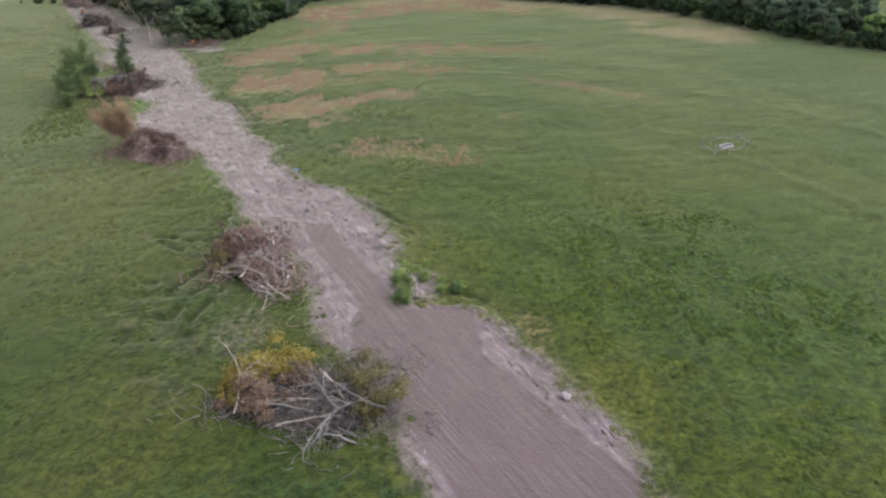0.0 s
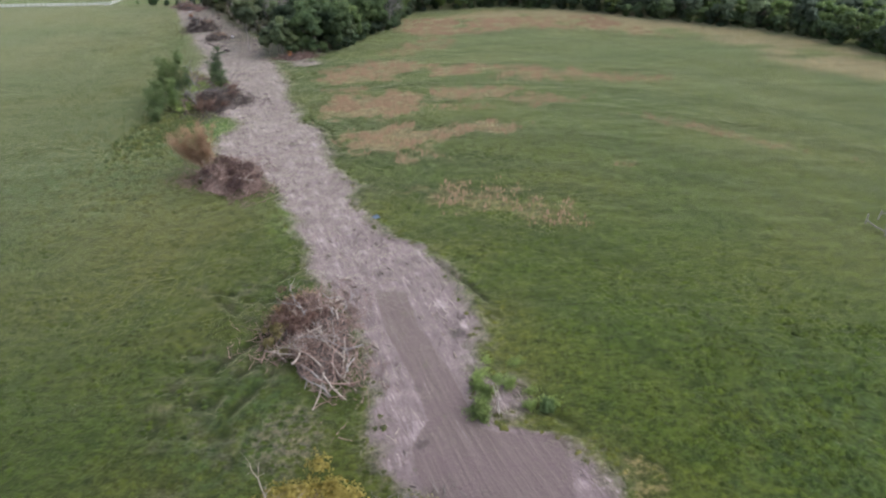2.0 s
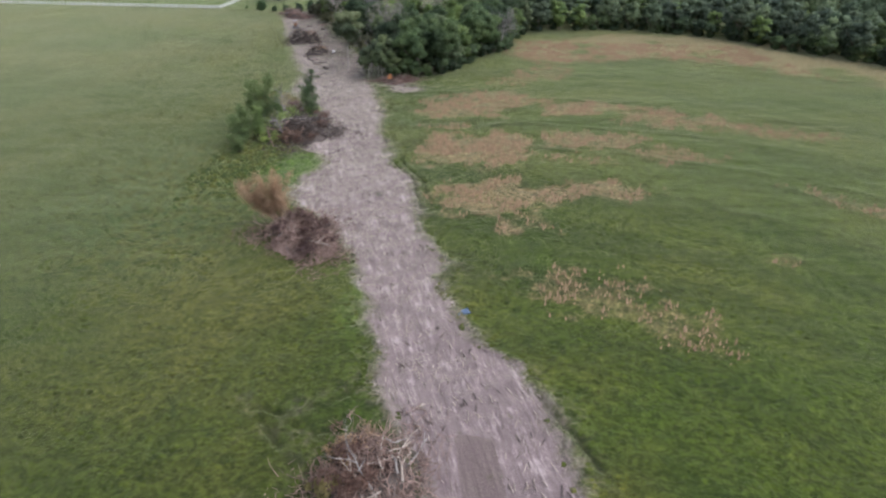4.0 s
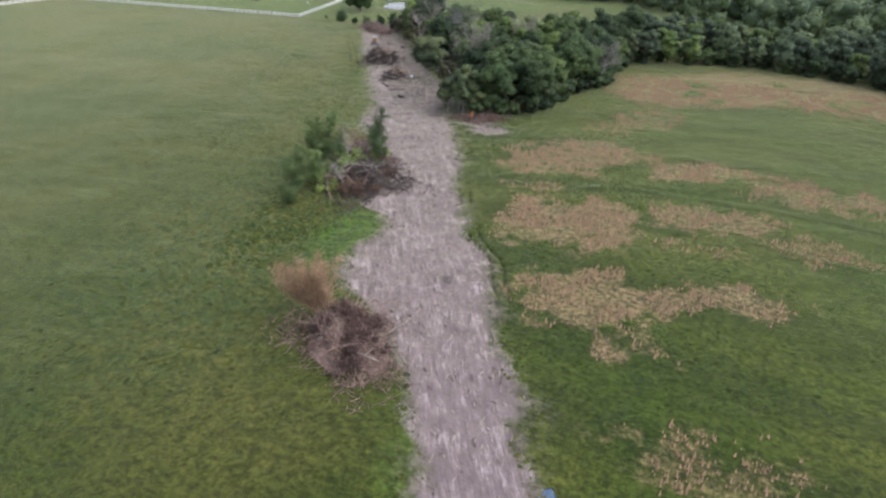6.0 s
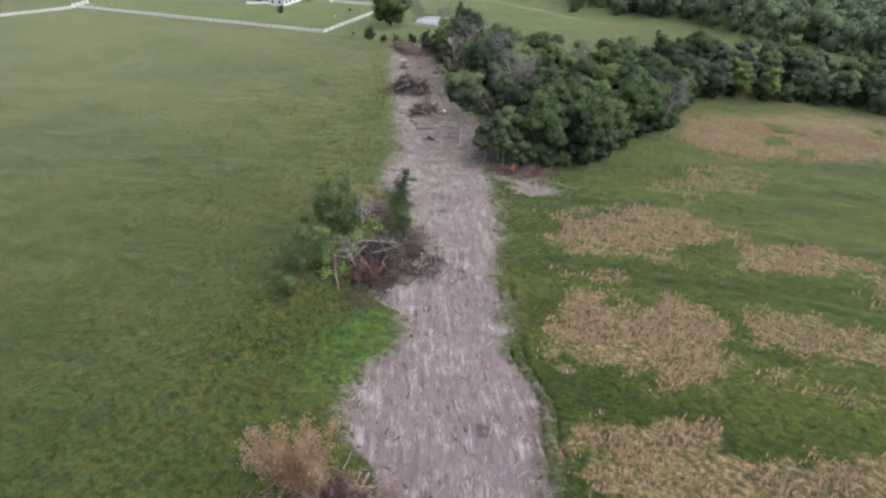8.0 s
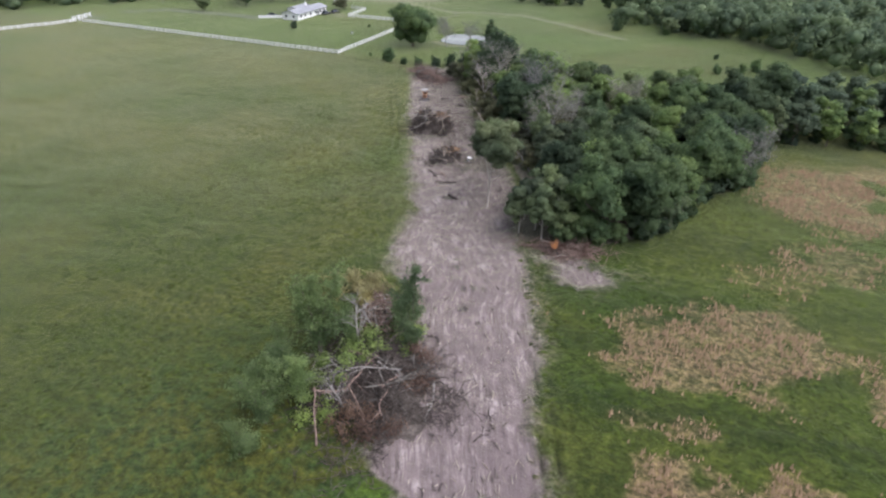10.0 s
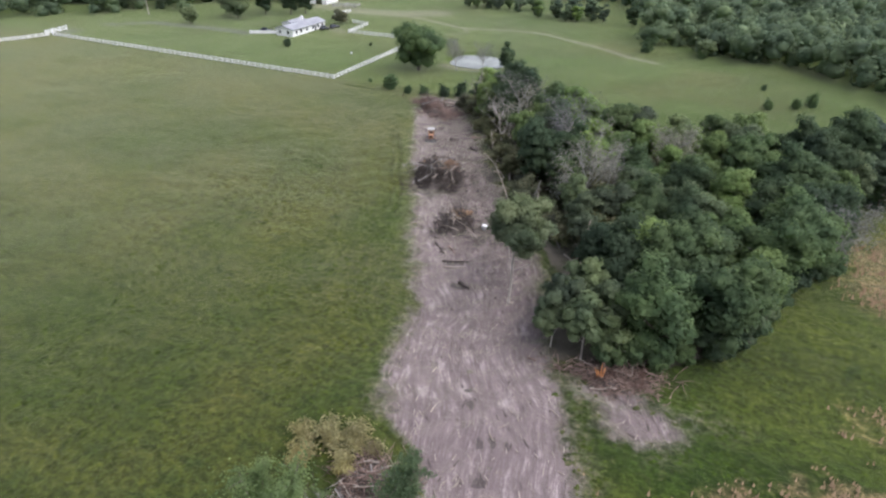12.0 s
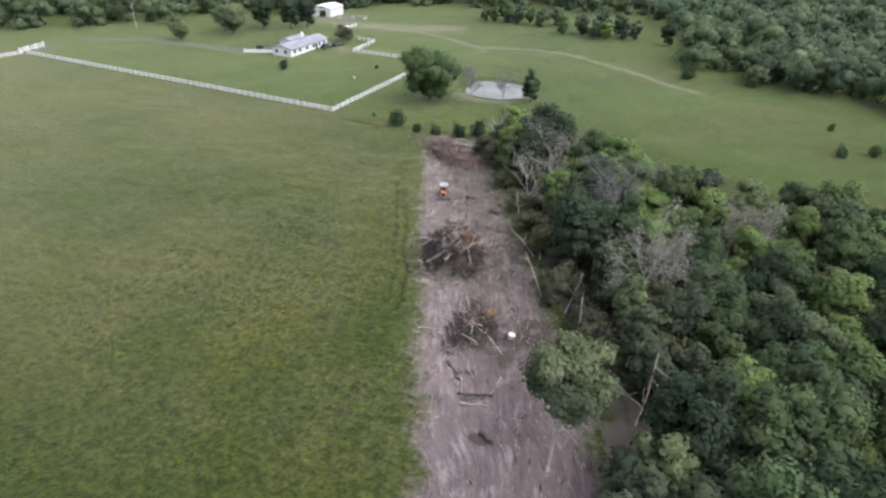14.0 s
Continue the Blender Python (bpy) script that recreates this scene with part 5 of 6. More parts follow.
bush = sapling("bush", S, 3.0, 1.7, LEAF_OAK, "round dark bush in the pasture", 36, 1100, 0.02, 4, 0.3)
put(bush, 7.8, 71.8, 0, 0.6, 0, "low green bush in rank grass")
for x, y, s, label in ((-147.8, 320.5, 1.5, "rounded dark bush near the fence corner"), (-141, 319, 0.8, "low bush at the end of the strip"), (-135.5, 319, 1.0, "low bush at the end of the strip"),
                       (-130, 321, 1.1, "green bush behind the brush heap"), (-126, 324, 1.3, "green bush behind the brush heap"), (-157, 324, 0.4, "small bush by the white fence"), (-210, 351, 1.0, "clipped bush on the lawn"),
                       (-88, 404, 1.7, "round bush at the edge of the woods"), (-38, 356, 1.0, "dull shrub in the far pasture"), (-34, 360, 1.2, "dull shrub in the far pasture"), (-47, 371, 0.6, "dull shrub in the far pasture"), (-45, 352, 0.9, "small round bush in the far pasture"), (-69, 404, 1.2, "bush at the edge of the woods"), (-183, 366, 0.4, "small bush on the lawn"), (-112, 322, 1.6, "bush at the end of the grove"),
                       (-106, 319, 1.5, "bush at the end of the grove"), (-118, 324, 1.8, "bush at the end of the grove")):
    again(bush, x, y, float(S.uniform(0, 360)), s, 0, label)
stem = Tubes(6)
stem.add(crooked(S, (0, 0, -0.1), (0.5, -0.1, 1), 4.2, 6, 0.12), np.linspace(0.12, 0.05, 7))
stem.add(crooked(S, (0.9, -0.2, 1.8), (1, 0.1, 0.5), 2.2, 4, 0.15), np.linspace(0.07, 0.025, 5))
crook = empty("bent_tree", pose(2.6, 70.4, lie(2.6, 70.4), 0, 0, 100), "small bent half-dead tree beside the dozed pad", "tree")
part("trunk", stem.mesh("trunk", BARK_PALE), crook)
part("crown", crown_mesh(S, "crown", [(2.2, -0.4, 3.4, 0.9), (3.0, -0.2, 2.9, 0.7), (1.3, -0.2, 4.0, 0.6)], 260, 0.16, STRAW_GREEN, 0), crook)

# ---- loose logs, the torn stump and litter on the strip ----
def loose_log(ax, ay, bx, by, r, material, label):
    rs = np.random.default_rng(int(abs(ax * 10)))
    n = 7
    k = np.linspace(0, 1, n)
    wob = rs.normal(0, 0.12, (n, 2))
    x, y = ax + (bx - ax) * k + wob[:, 0], ay + (by - ay) * k + wob[:, 1]
    tube = Tubes(8)
    tube.add(np.stack([x, y, [lie(a, b) + r * 0.8 for a, b in zip(x, y)]], -1), np.linspace(r, r * 0.6, n))
    return tagged(new("log", tube.mesh("log", material)), label, "log", "loose logs")


for row in ((-93.5, 243, -90.5, 240.5, 0.2, WOOD_DARK, "dark fallen log lying on bare soil"), (-91.0, 243.2, -89, 241.3, 0.16, WOOD_BROWN, "short brown log lying on bare soil"), (-89.5, 238.2, -85.6, 239.8, 0.18, WOOD_DARK, "dark half-buried log on the strip"),
            (-88.6, 236.8, -85.4, 237.9, 0.15, WOOD_PALE, "pale log lying across the strip"), (-100.8, 247.6, -97.8, 248.9, 0.12, WOOD_PALE, "pale pole lying at the strip's edge"), (-92.6, 252.3, -87.6, 247.6, 0.16, WOOD_PALE, "long straight pale pole beside the crossed heap"),
            (-98, 258, -92.4, 250.4, 0.15, WOOD_PALE, "long pale pole leaning over the heap"), (-133, 316.2, -122.5, 315.6, 0.3, WOOD_PALE, "long bleached trunk behind the brown heap"), (-94.2, 281.5, -91.5, 273.5, 0.28, WOOD_PALE, "pale trunk lying at the grove's edge"),
            (-72, 249, -66.5, 244.5, 0.14, WOOD_PALE, "pale snapped limb at the grove's edge"), (-66, 250.5, -68.5, 243.5, 0.12, WOOD_GREY, "thin grey snapped stem at the grove's edge"), (-112, 279, -108.5, 279.8, 0.14, WOOD_DARK, "short dark log on the strip"),
            (-106.6, 287.4, -104.4, 286, 0.3, WOOD_DARK, "dark root clump on the strip"), (-113.4, 290.2, -111.6, 290.4, 0.24, WOOD_DARK, "dark stump lying on the strip"), (-109.6, 294, -107, 294.2, 0.22, WOOD_BROWN, "brown log on the strip"), (-84.5, 233.5, -82.3, 232.3, 0.34, WOOD_DARK, "dark root clump on churned soil")):
    loose_log(*row)

stump = empty("torn_stump", pose(-58.8, 220.2, lie(-58.8, 220.2)), "splintered bright orange stump at the grove's foot", "stump")
base = Tubes(8)
base.add([(0, 0, -0.2), (0, 0, 0.5), (0.05, 0, 1.1)], [0.5, 0.4, 0.36])
part("bole", base.mesh("bole", BARK), stump)
for k in range(8):
    tube = Tubes(4)
    a = k * 0.8
    tube.add(crooked(S, (0.25 * math.cos(a), 0.25 * math.sin(a), 0.9), (0.25 * math.cos(a), 0.25 * math.sin(a), 1), S.uniform(0.8, 2.0), 3, 0.08), [0.12, 0.1, 0.07, 0.02])
    part("splinter", tube.mesh("splinter", ORANGE_WOOD), stump)


def litter(n, seed, material, label, name, r0, long):
    """Sticks, bark and chips strewn over the bare soil."""
    rs = np.random.default_rng(seed)
    y = rs.uniform(36, 318, n * 3)
    x = middle(y) + rs.uniform(-24, 26, n * 3)
    ok = (bare_at(x, y) > 0.1) & (graded_at(x, y) < 0.2 - 1.5 * rs.random(n * 3)) & (fbm(x, y, 6, 77) + 0.3 * rs.random(n * 3) > 0.52)
    x, y = x[ok][:n], y[ok][:n]
    tube = Tubes(3)
    for px, py, z in zip(x, y, lies(x, y) + 0.08):
        a = 2.02 + rs.normal(0, 0.4)
        d = np.array([math.cos(a), math.sin(a), rs.normal(0, 0.06)]) * rs.uniform(0.15, 1.0) * long
        r = r0 * rs.uniform(0.6, 1.8)
        p = np.array([px, py, z])
        tube.add(np.stack([p - d / 2, p + (0, 0, 0.05), p + d / 2]), [r, r, r * 0.6])
    return tagged(new(name, tube.mesh(name, material)), label, "wood litter", kind="stuff")


def snapped_stem(x, y, lean, turn, tall, r, material):
    rs = np.random.default_rng(int(abs(x * 7)))
    ob = empty("snapped_stem", pose(x, y, lie(x, y), lean, 0, turn), "bleached leaning stem snapped off at the grove's torn edge", "dead stem", "snapped stems")
    tube = Tubes(6)
    spine = crooked(rs, (0, 0, -0.3), (0, 0, 1), tall, 6, 0.06)
    tube.add(spine, np.linspace(r, r * 0.45, 7))
    part("stem", tube.mesh("stem", material), ob)
    for k in (3, 4, 5):
        tube = Tubes(5)
        tube.add(crooked(rs, spine[k], rs.normal(0, 1, 3) + (0, 0, 0.7), tall * 0.25, 3, 0.15), np.linspace(r * 0.45, r * 0.15, 4))
        part("limb", tube.mesh("limb", material), ob)


for row in ((-68.4, 243.0, 24, 140, 10.0, 0.15, WOOD_PALE), (-68.0, 244.6, 38, 60, 9.0, 0.13, WOOD_PALE), (-67.0, 246.0, 12, 200, 8.5, 0.12, WOOD_GREY), (-70.6, 247.5, 62, 118, 7.5, 0.14, WOOD_PALE), (-65.6, 241.5, 20, 95, 7.0, 0.11, WOOD_PALE),
            (-79.5, 256.5, 10, 30, 8.0, 0.13, WOOD_PALE), (-83.0, 261.0, 26, 150, 7.0, 0.13, WOOD_GREY), (-87.6, 263.6, 22, 250, 8.0, 0.14, WOOD_PALE), (-93.0, 274.5, 34, 300, 8.0, 0.15, WOOD_PALE), (-99.0, 283.0, 25, 200, 7.0, 0.14, WOOD_PALE), (-73.5, 251.0, 30, 320, 6.5, 0.12, WOOD_GREY)):
    snapped_stem(*row)


litter(2600, 3, WOOD_PALE, "pale splintered sticks and chips strewn over churned soil", "pale_litter", 0.045, 1.5)
litter(1100, 4, WOOD_DARK, "dark roots and bark strewn over churned soil", "dark_litter", 0.05, 1.4)

# ---- small things ----
tub = bmesh.new()
ring = [(0.34, 0.0), (0.4, 0.04), (0.44, 0.62), (0.48, 0.66), (0.47, 0.7), (0.42, 0.68), (0.38, 0.12), (0.0, 0.1)]
rows = [[tub.verts.new((r * math.cos(k * math.pi / 9), r * math.sin(k * math.pi / 9), z)) for k in range(18)] for r, z in ring[:-1]]
for a, b in zip(rows[:-1], rows[1:]):
    for k in range(18):
        tub.faces.new((a[k], a[(k + 1) % 18], b[(k + 1) % 18], b[k]))
tub.faces.new(rows[-1])
tub.faces.new(rows[0][::-1])
holder = empty("bucket", pose(-88.0, 251.6, lie(-88, 251.6) + 0.02, 0, 14, 30) @ Matrix.Scale(1.15, 4), "white plastic tub standing on the bare soil", "tub")
part("tub", from_bm("tub", tub, WHITE_PAINT, True), holder)
ox = Tubes(6)
ox.add([(0.47 * math.cos(a), 0.12, 0.66 + 0.3 * math.sin(a)) for a in np.linspace(0, math.pi, 9)], [0.02] * 9)
part("handle", ox.mesh("handle", STEEL), holder, "thin wire handle")
again(holder, -182.8, 352.5, 80, 0.9, 0, "small white tub standing on the mown lawn")

sheet = bmesh.new()
grid = [[sheet.verts.new((i * 0.22 - 1.1 + 0.05 * math.sin(j), j * 0.2 - 0.8, 0.12 + 0.16 * noise.noise((i * 0.5, j * 0.6, 0.0)) + 0.05)) for j in range(9)] for i in range(11)]
for i in range(10):
    for j in range(8):
        sheet.faces.new((grid[i][j], grid[i + 1][j], grid[i + 1][j + 1], grid[i][j + 1]))
bmesh.ops.solidify(sheet, geom=sheet.faces[:], thickness=0.03)
tarp = new("plastic_sheet", from_bm("plastic_sheet", sheet, BLUE_SHEET, True))
tarp.matrix_world = pose(-17.4, 115.8, lie(-17.4, 115.8), 0, 0, 30) @ Matrix.Scale(0.8, 4)
tagged(tarp, "crumpled faded blue plastic sheet in the grass", "sheet")

boulder = bmesh.new()
bmesh.ops.create_icosphere(boulder, subdivisions=3, radius=0.6)
for v in boulder.verts:
    v.co *= 1 + 0.3 * noise.noise(v.co * 1.6) + 0.1 * noise.noise(v.co * 5)
    v.co.z *= 0.6
rock = new("boulder", from_bm("boulder", boulder, STONE, True))
rock.matrix_world = pose(17.0, 50.5, lie(17.0, 50.5) + 0.2, 0, 0, 20)
tagged(rock, "pale weathered boulder at the edge of the bare soil", "boulder")

# the old pen in the pasture: leaning posts and rails round a pale trough
pen = empty("old_pen", pose(66.5, 113.2, lie(66.5, 113.2), 0, 0, 10), "small ruined pen of weathered grey posts and rails", "pen")
for k, (px, py) in enumerate(((-4.2, -2.6), (-1.4, -2.9), (2.0, -2.6), (4.3, -1.6), (4.4, 1.9), (1.6, 2.6), (-1.6, 2.4), (-4.3, 1.6))):
    tube = Tubes(7)
    tube.add(crooked(S, (px, py, -0.2), (S.normal(0, 0.08), S.normal(0, 0.08), 1), 1.7 + 0.5 * S.random(), 3, 0.03), [0.12, 0.11, 0.11, 0.1])
    part("post", tube.mesh("post", WOOD_GREY), pen)
for a, b, h in (((-4.2, -2.6), (-1.4, -2.9), 0.9), ((-1.4, -2.9), (2, -2.6), 0.5), ((4.3, -1.6), (4.4, 1.9), 1.0), ((1.6, 2.6), (-1.6, 2.4), 0.9), ((-4.3, 1.6), (-4.2, -2.6), 0.5), ((4.4, 1.9), (1.6, 2.6), 0.6)):
    tube = Tubes(6)
    tube.add([(a[0], a[1], h), ((a[0] + b[0]) / 2, (a[1] + b[1]) / 2, h - 0.1), (b[0], b[1], h + 0.1)], [0.07, 0.08, 0.06])
    part("rail", tube.mesh("rail", WOOD_GREY), pen)
trough = empty("trough", pose(66.3, 112.6, lie(66.3, 112.6), 0, 0, 15), "pale concrete water trough inside the ruined pen", "trough")
bm = bmesh.new()
for lo, hi in (((-1.4, -0.6, 0), (1.4, 0.6, 0.15)), ((-1.4, -0.6, 0.15), (-1.25, 0.6, 0.6)), ((1.25, -0.6, 0.15), (1.4, 0.6, 0.6)), ((-1.25, -0.6, 0.15), (1.25, -0.46, 0.6)), ((-1.25, 0.46, 0.15), (1.25, 0.6, 0.6))):
    bm_box(bm, lo, hi, 0.02)
part("basin", from_bm("basin", bm, CONCRETE), trough)
part("water", box_mesh("water", (-1.24, -0.45, 0.3), (1.24, 0.45, 0.4), DARK_GLASS, 0.005), trough)

# ---- the white fences ----
def fence_boards(length):
    return box_mesh("rail", (0.02, -0.03, -0.105), (length - 0.02, 0.03, 0.105), WHITE_PAINT, 0.008)


POST = bmesh.new()
bm_box(POST, (-0.11, -0.11, -0.3), (0.11, 0.11, 1.45), 0.012)
bmesh.ops.create_cone(POST, cap_ends=True, segments=4, radius1=0.19, radius2=0.0, depth=0.12, matrix=Matrix.Translation((0, 0, 1.512)) @ Matrix.Rotation(radians(45), 4, "Z"))
POST = from_bm("post", POST, WHITE_PAINT)


def fence(points, label):
    """A white post-and-rail fence along a line, three boards to a bay."""
    ob = empty("fence", pose(*points[0], 0), label, "fence", "white paddock fences")
    for (ax, ay), (bx, by) in zip(points[:-1], points[1:]):
        far, turn = math.hypot(bx - ax, by - ay), math.degrees(math.atan2(by - ay, bx - ax))
        n = max(1, round(far / 2.44))
        board = fence_boards(far / n)
        for k in range(n + 1):
            x, y = ax + (bx - ax) * k / n, ay + (by - ay) * k / n
            if k < n or (bx, by) == points[-1]:
                p = part("post", POST, ob)
                p.matrix_basis = pose(x - points[0][0], y - points[0][1], 0, 0, 0, turn)
            if k < n:
                for z in (0.34, 0.78, 1.22):
                    p = part("rail", board, ob)
                    p.matrix_basis = pose(x - points[0][0], y - points[0][1], z, 0, 0, turn)
    return ob


fence([(-302.3, 322.0), (-169.0, 321.7)], "long white board fence between pasture and lawn")
fence([(-169.0, 321.7), (-170.2, 382.0)], "white board fence along the lawn's side")
fence([(-170.2, 382.0), (-202.8, 381.2), (-204.4, 398.2), (-212.5, 399.2)], "white board fence with a jog behind the lawn")
fence([(-229.5, 410.0), (-227.8, 420.5)], "short white board fence by the yard")
fence([(-303.0, 321.0), (-306, 312), (-318, 290), (-332, 262)], "white board fence running off along the pasture")

gate = empty("entrance_gate", pose(-306, 325, 0, 0, 0, 100), "white entrance gate with tall posts at the drive", "gate")
for px in (-3.6, 0.0, 3.6, 7.0):
    part("gatepost", box_mesh("gatepost", (px - 0.2, -0.2, -0.2), (px + 0.2, 0.2, 2.0), WHITE_PAINT, 0.03), gate)
for a, b in ((-3.4, -0.2), (0.2, 3.4), (3.8, 6.8)):
    for z in (0.3, 0.7, 1.1, 1.5):
        part("board", box_mesh("board", (a, -0.04, z), (b, 0.04, z + 0.22), WHITE_PAINT, 0.01), gate)

# ---- the house, its shed and yard ----
def gable(name, lo, hi, eave, ridge, over, material, along_y=True):
    """A pitched roof slab with thickness over a rectangle."""
    (x0, y0), (x1, y1) = lo, hi
    if along_y:
        prof = [(x0 - over, eave), ((x0 + x1) / 2, ridge), (x1 + over, eave), (x1 + over, eave - 0.18), ((x0 + x1) / 2, ridge - 0.2), (x0 - over, eave - 0.18)]
        ends = [[(x, y, z) for x, z in prof] for y in (y0 - over, y1 + over)]
    else:
        prof = [(y0 - over, eave), ((y0 + y1) / 2, ridge), (y1 + over, eave), (y1 + over, eave - 0.18), ((y0 + y1) / 2, ridge - 0.2), (y0 - over, eave - 0.18)]
        ends = [[(x, y, z) for y, z in prof] for x in (x0 - over, x1 + over)]
    bm = bmesh.new()
    a, b = ([bm.verts.new(v) for v in e] for e in ends)
    for k in range(6):
        bm.faces.new((a[k], a[(k + 1) % 6], b[(k + 1) % 6], b[k]))
    for e in (a, b):
        bm.faces.new((e[0], e[1], e[4], e[5]))
        bm.faces.new((e[1], e[2], e[3], e[4]))
    bmesh.ops.recalc_face_normals(bm, faces=bm.faces[:])
    return from_bm(name, bm, material)


def walls(name, lo, hi, high, ridge, material, along_y=True):
    (x0, y0), (x1, y1) = lo, hi
    bm = bmesh.new()
    bm_box(bm, (x0, y0, -0.3), (x1, y1, high), 0.0)
    if along_y:
        tri = [[bm.verts.new(v) for v in ((x0, y, high + 0.001), (x1, y, high + 0.001), ((x0 + x1) / 2, y, ridge))] for y in (y0, y1)]
    else:
        tri = [[bm.verts.new(v) for v in ((x, y0, high + 0.001), (x, y1, high + 0.001), (x, (y0 + y1) / 2, ridge))] for x in (x0, x1)]
    for t3 in tri:
        bm.faces.new(t3)
    return from_bm(name, bm, material)


def window(parent, x, y, z, wide, high, facing):
    """A framed window on a wall; facing: the wall's outward turn."""
    m = pose(x, y, z, 0, 0, facing)
    pane = part("window", box_mesh("window", (-wide / 2, -0.03, 0), (wide / 2, 0.02, high), DARK_GLASS, 0.004), parent, "dark framed window")
    pane.matrix_basis = m
    for name, lo, hi in (("window_sill", (-wide / 2 - 0.1, -0.14, -0.1), (wide / 2 + 0.1, 0.02, 0)), ("window_frame", (-wide / 2 - 0.08, -0.06, high), (wide / 2 + 0.08, 0.02, high + 0.1)),
                         ("window_frame", (-wide / 2 - 0.1, -0.06, 0), (-wide / 2, 0.02, high)), ("window_frame", (wide / 2, -0.06, 0), (wide / 2 + 0.1, 0.02, high))):
        part(name, box_mesh(name, lo, hi, WHITE_PAINT, 0.008), pane)


HX, HY = -221.8, 375.0
house = empty("house", pose(HX, HY, 0), "long single-storey white house with a grey tin roof", "house")
part("wall", walls("wall", (-4.1, -10.8), (4.1, 10.8), 2.7, 3.75, WHITE_PAINT), house, "white board walls")
part("roof", gable("roof", (-4.1, -10.8), (4.1, 10.8), 2.75, 4.0, 0.5, ROOF_TIN), house, "pale grey tin roof")
part("wall", walls("wall", (-10.0, 0.5), (-4.12, 10.0), 2.5, 3.2, WHITE_PAINT), house, "white board walls of the wing")
part("roof", gable("roof", (-10.0, 0.5), (-4.6, 10.0), 2.5, 3.4, 0.4, ROOF_TIN), house, "pale grey tin roof of the wing")
for k in range(14):
    part("roof_seam", box_mesh("roof_seam", (-4.55, -11.2 + k * 1.72, 0.03), (-0.05, -11.16 + k * 1.72, 0.07), ROOF_TIN, 0.0, Matrix.Translation((0, 0, 2.62)) @ Matrix.Shear("XZ", 4, (0, 0)) @ pose(-4.6, 0, 0.15, 0, -15.2, 0) @ Matrix.Translation((4.6, 0, 0))), house)
for y in (-8.5, -5.5, -1.5, 2.5, 6.0, 9.0):
    window(house, 4.1, y, 1.0, 1.2, 1.1, 90)
for x in (-2.2, 1.8):
    window(house, x, -10.8, 1.0, 1.2, 1.1, 0)
leaf = part("door", box_mesh("door", (4.08, 3.6, 0.0), (4.16, 4.6, 2.05), DARK_PAINT, 0.01), house, "dark front door")
part("door_handle", box_mesh("door_handle", (4.16, 4.4, 0.95), (4.22, 4.48, 1.05), STEEL, 0.01), leaf)
part("chimney", box_mesh("chimney", (-5.4, 7.2, 2.0), (-4.7, 7.9, 4.5), WHITE_PAINT, 0.02), house)
wall_low = empty("garden_wall", pose(-231.8, 364.5, 0, 0, 0, 25), "low white wall beside the house", "wall")
part("wall", box_mesh("wall", (-6, -0.15, -0.2), (5, 0.15, 1.1), WHITE_PAINT, 0.02), wall_low)
for px in (-6, -2.3, 1.4, 5):
    part("pier", box_mesh("pier", (px - 0.22, -0.22, -0.2), (px + 0.22, 0.22, 1.35), WHITE_PAINT, 0.03), wall_low)

shed = empty("barn", pose(-254, 436, 0, 0, 0, 4), "white metal barn with a dark open bay", "barn")
bm = bmesh.new()
for lo, hi in (((-5, -5.5, -0.2), (-1.2, -5.3, 3.9)), ((2.4, -5.5, -0.2), (5, -5.3, 3.9)), ((-1.2, -5.5, 3.0), (2.4, -5.3, 3.9)), ((-5, 5.3, -0.2), (5, 5.5, 3.9)), ((4.8, -5.3, -0.2), (5, 5.3, 3.9)), ((-5, -5.3, 2.2), (-4.8, 5.3, 3.9))):
    bm_box(bm, lo, hi)
part("wall", from_bm("wall", bm, WHITE_PAINT), shed)
part("roof", gable("roof", (-5, -5.5), (5, 5.5), 3.95, 4.9, 0.3, WHITE_PAINT), shed)
part("floor", box_mesh("floor", (-4.8, -5.3, -0.1), (4.8, 5.3, 0.05), EARTH, 0.0), shed)
for y in (-2.0, 2.0):
    part("post", box_mesh("post", (-4.97, y - 0.1, -0.2), (-4.83, y + 0.1, 2.2), WHITE_PAINT, 0.01), shed)

stock = empty("stock_pen", pose(-237, 431, 0, 0, 0, 12), "grey metal stock pen beside the barn", "pen")
for a, b in (((-6, -3), (6, -3)), ((6, -3), (6, 3)), ((6, 3), (-6, 3)), ((-6, 3), (-6, -3)), ((0, -3), (0, 3))):
    far, turn = math.hypot(b[0] - a[0], b[1] - a[1]), math.degrees(math.atan2(b[1] - a[1], b[0] - a[0]))
    for z in (0.4, 0.8, 1.2, 1.6):
        p = part("rail", box_mesh("rail", (0, -0.04, z), (far, 0.04, z + 0.16), CONCRETE, 0.01), stock)
        p.matrix_basis = pose(*a, 0, 0, 0, turn)
    p = part("post", box_mesh("post", (-0.08, -0.08, -0.3), (0.08, 0.08, 1.8), STEEL, 0.01), stock)
    p.matrix_basis = pose(*a, 0)


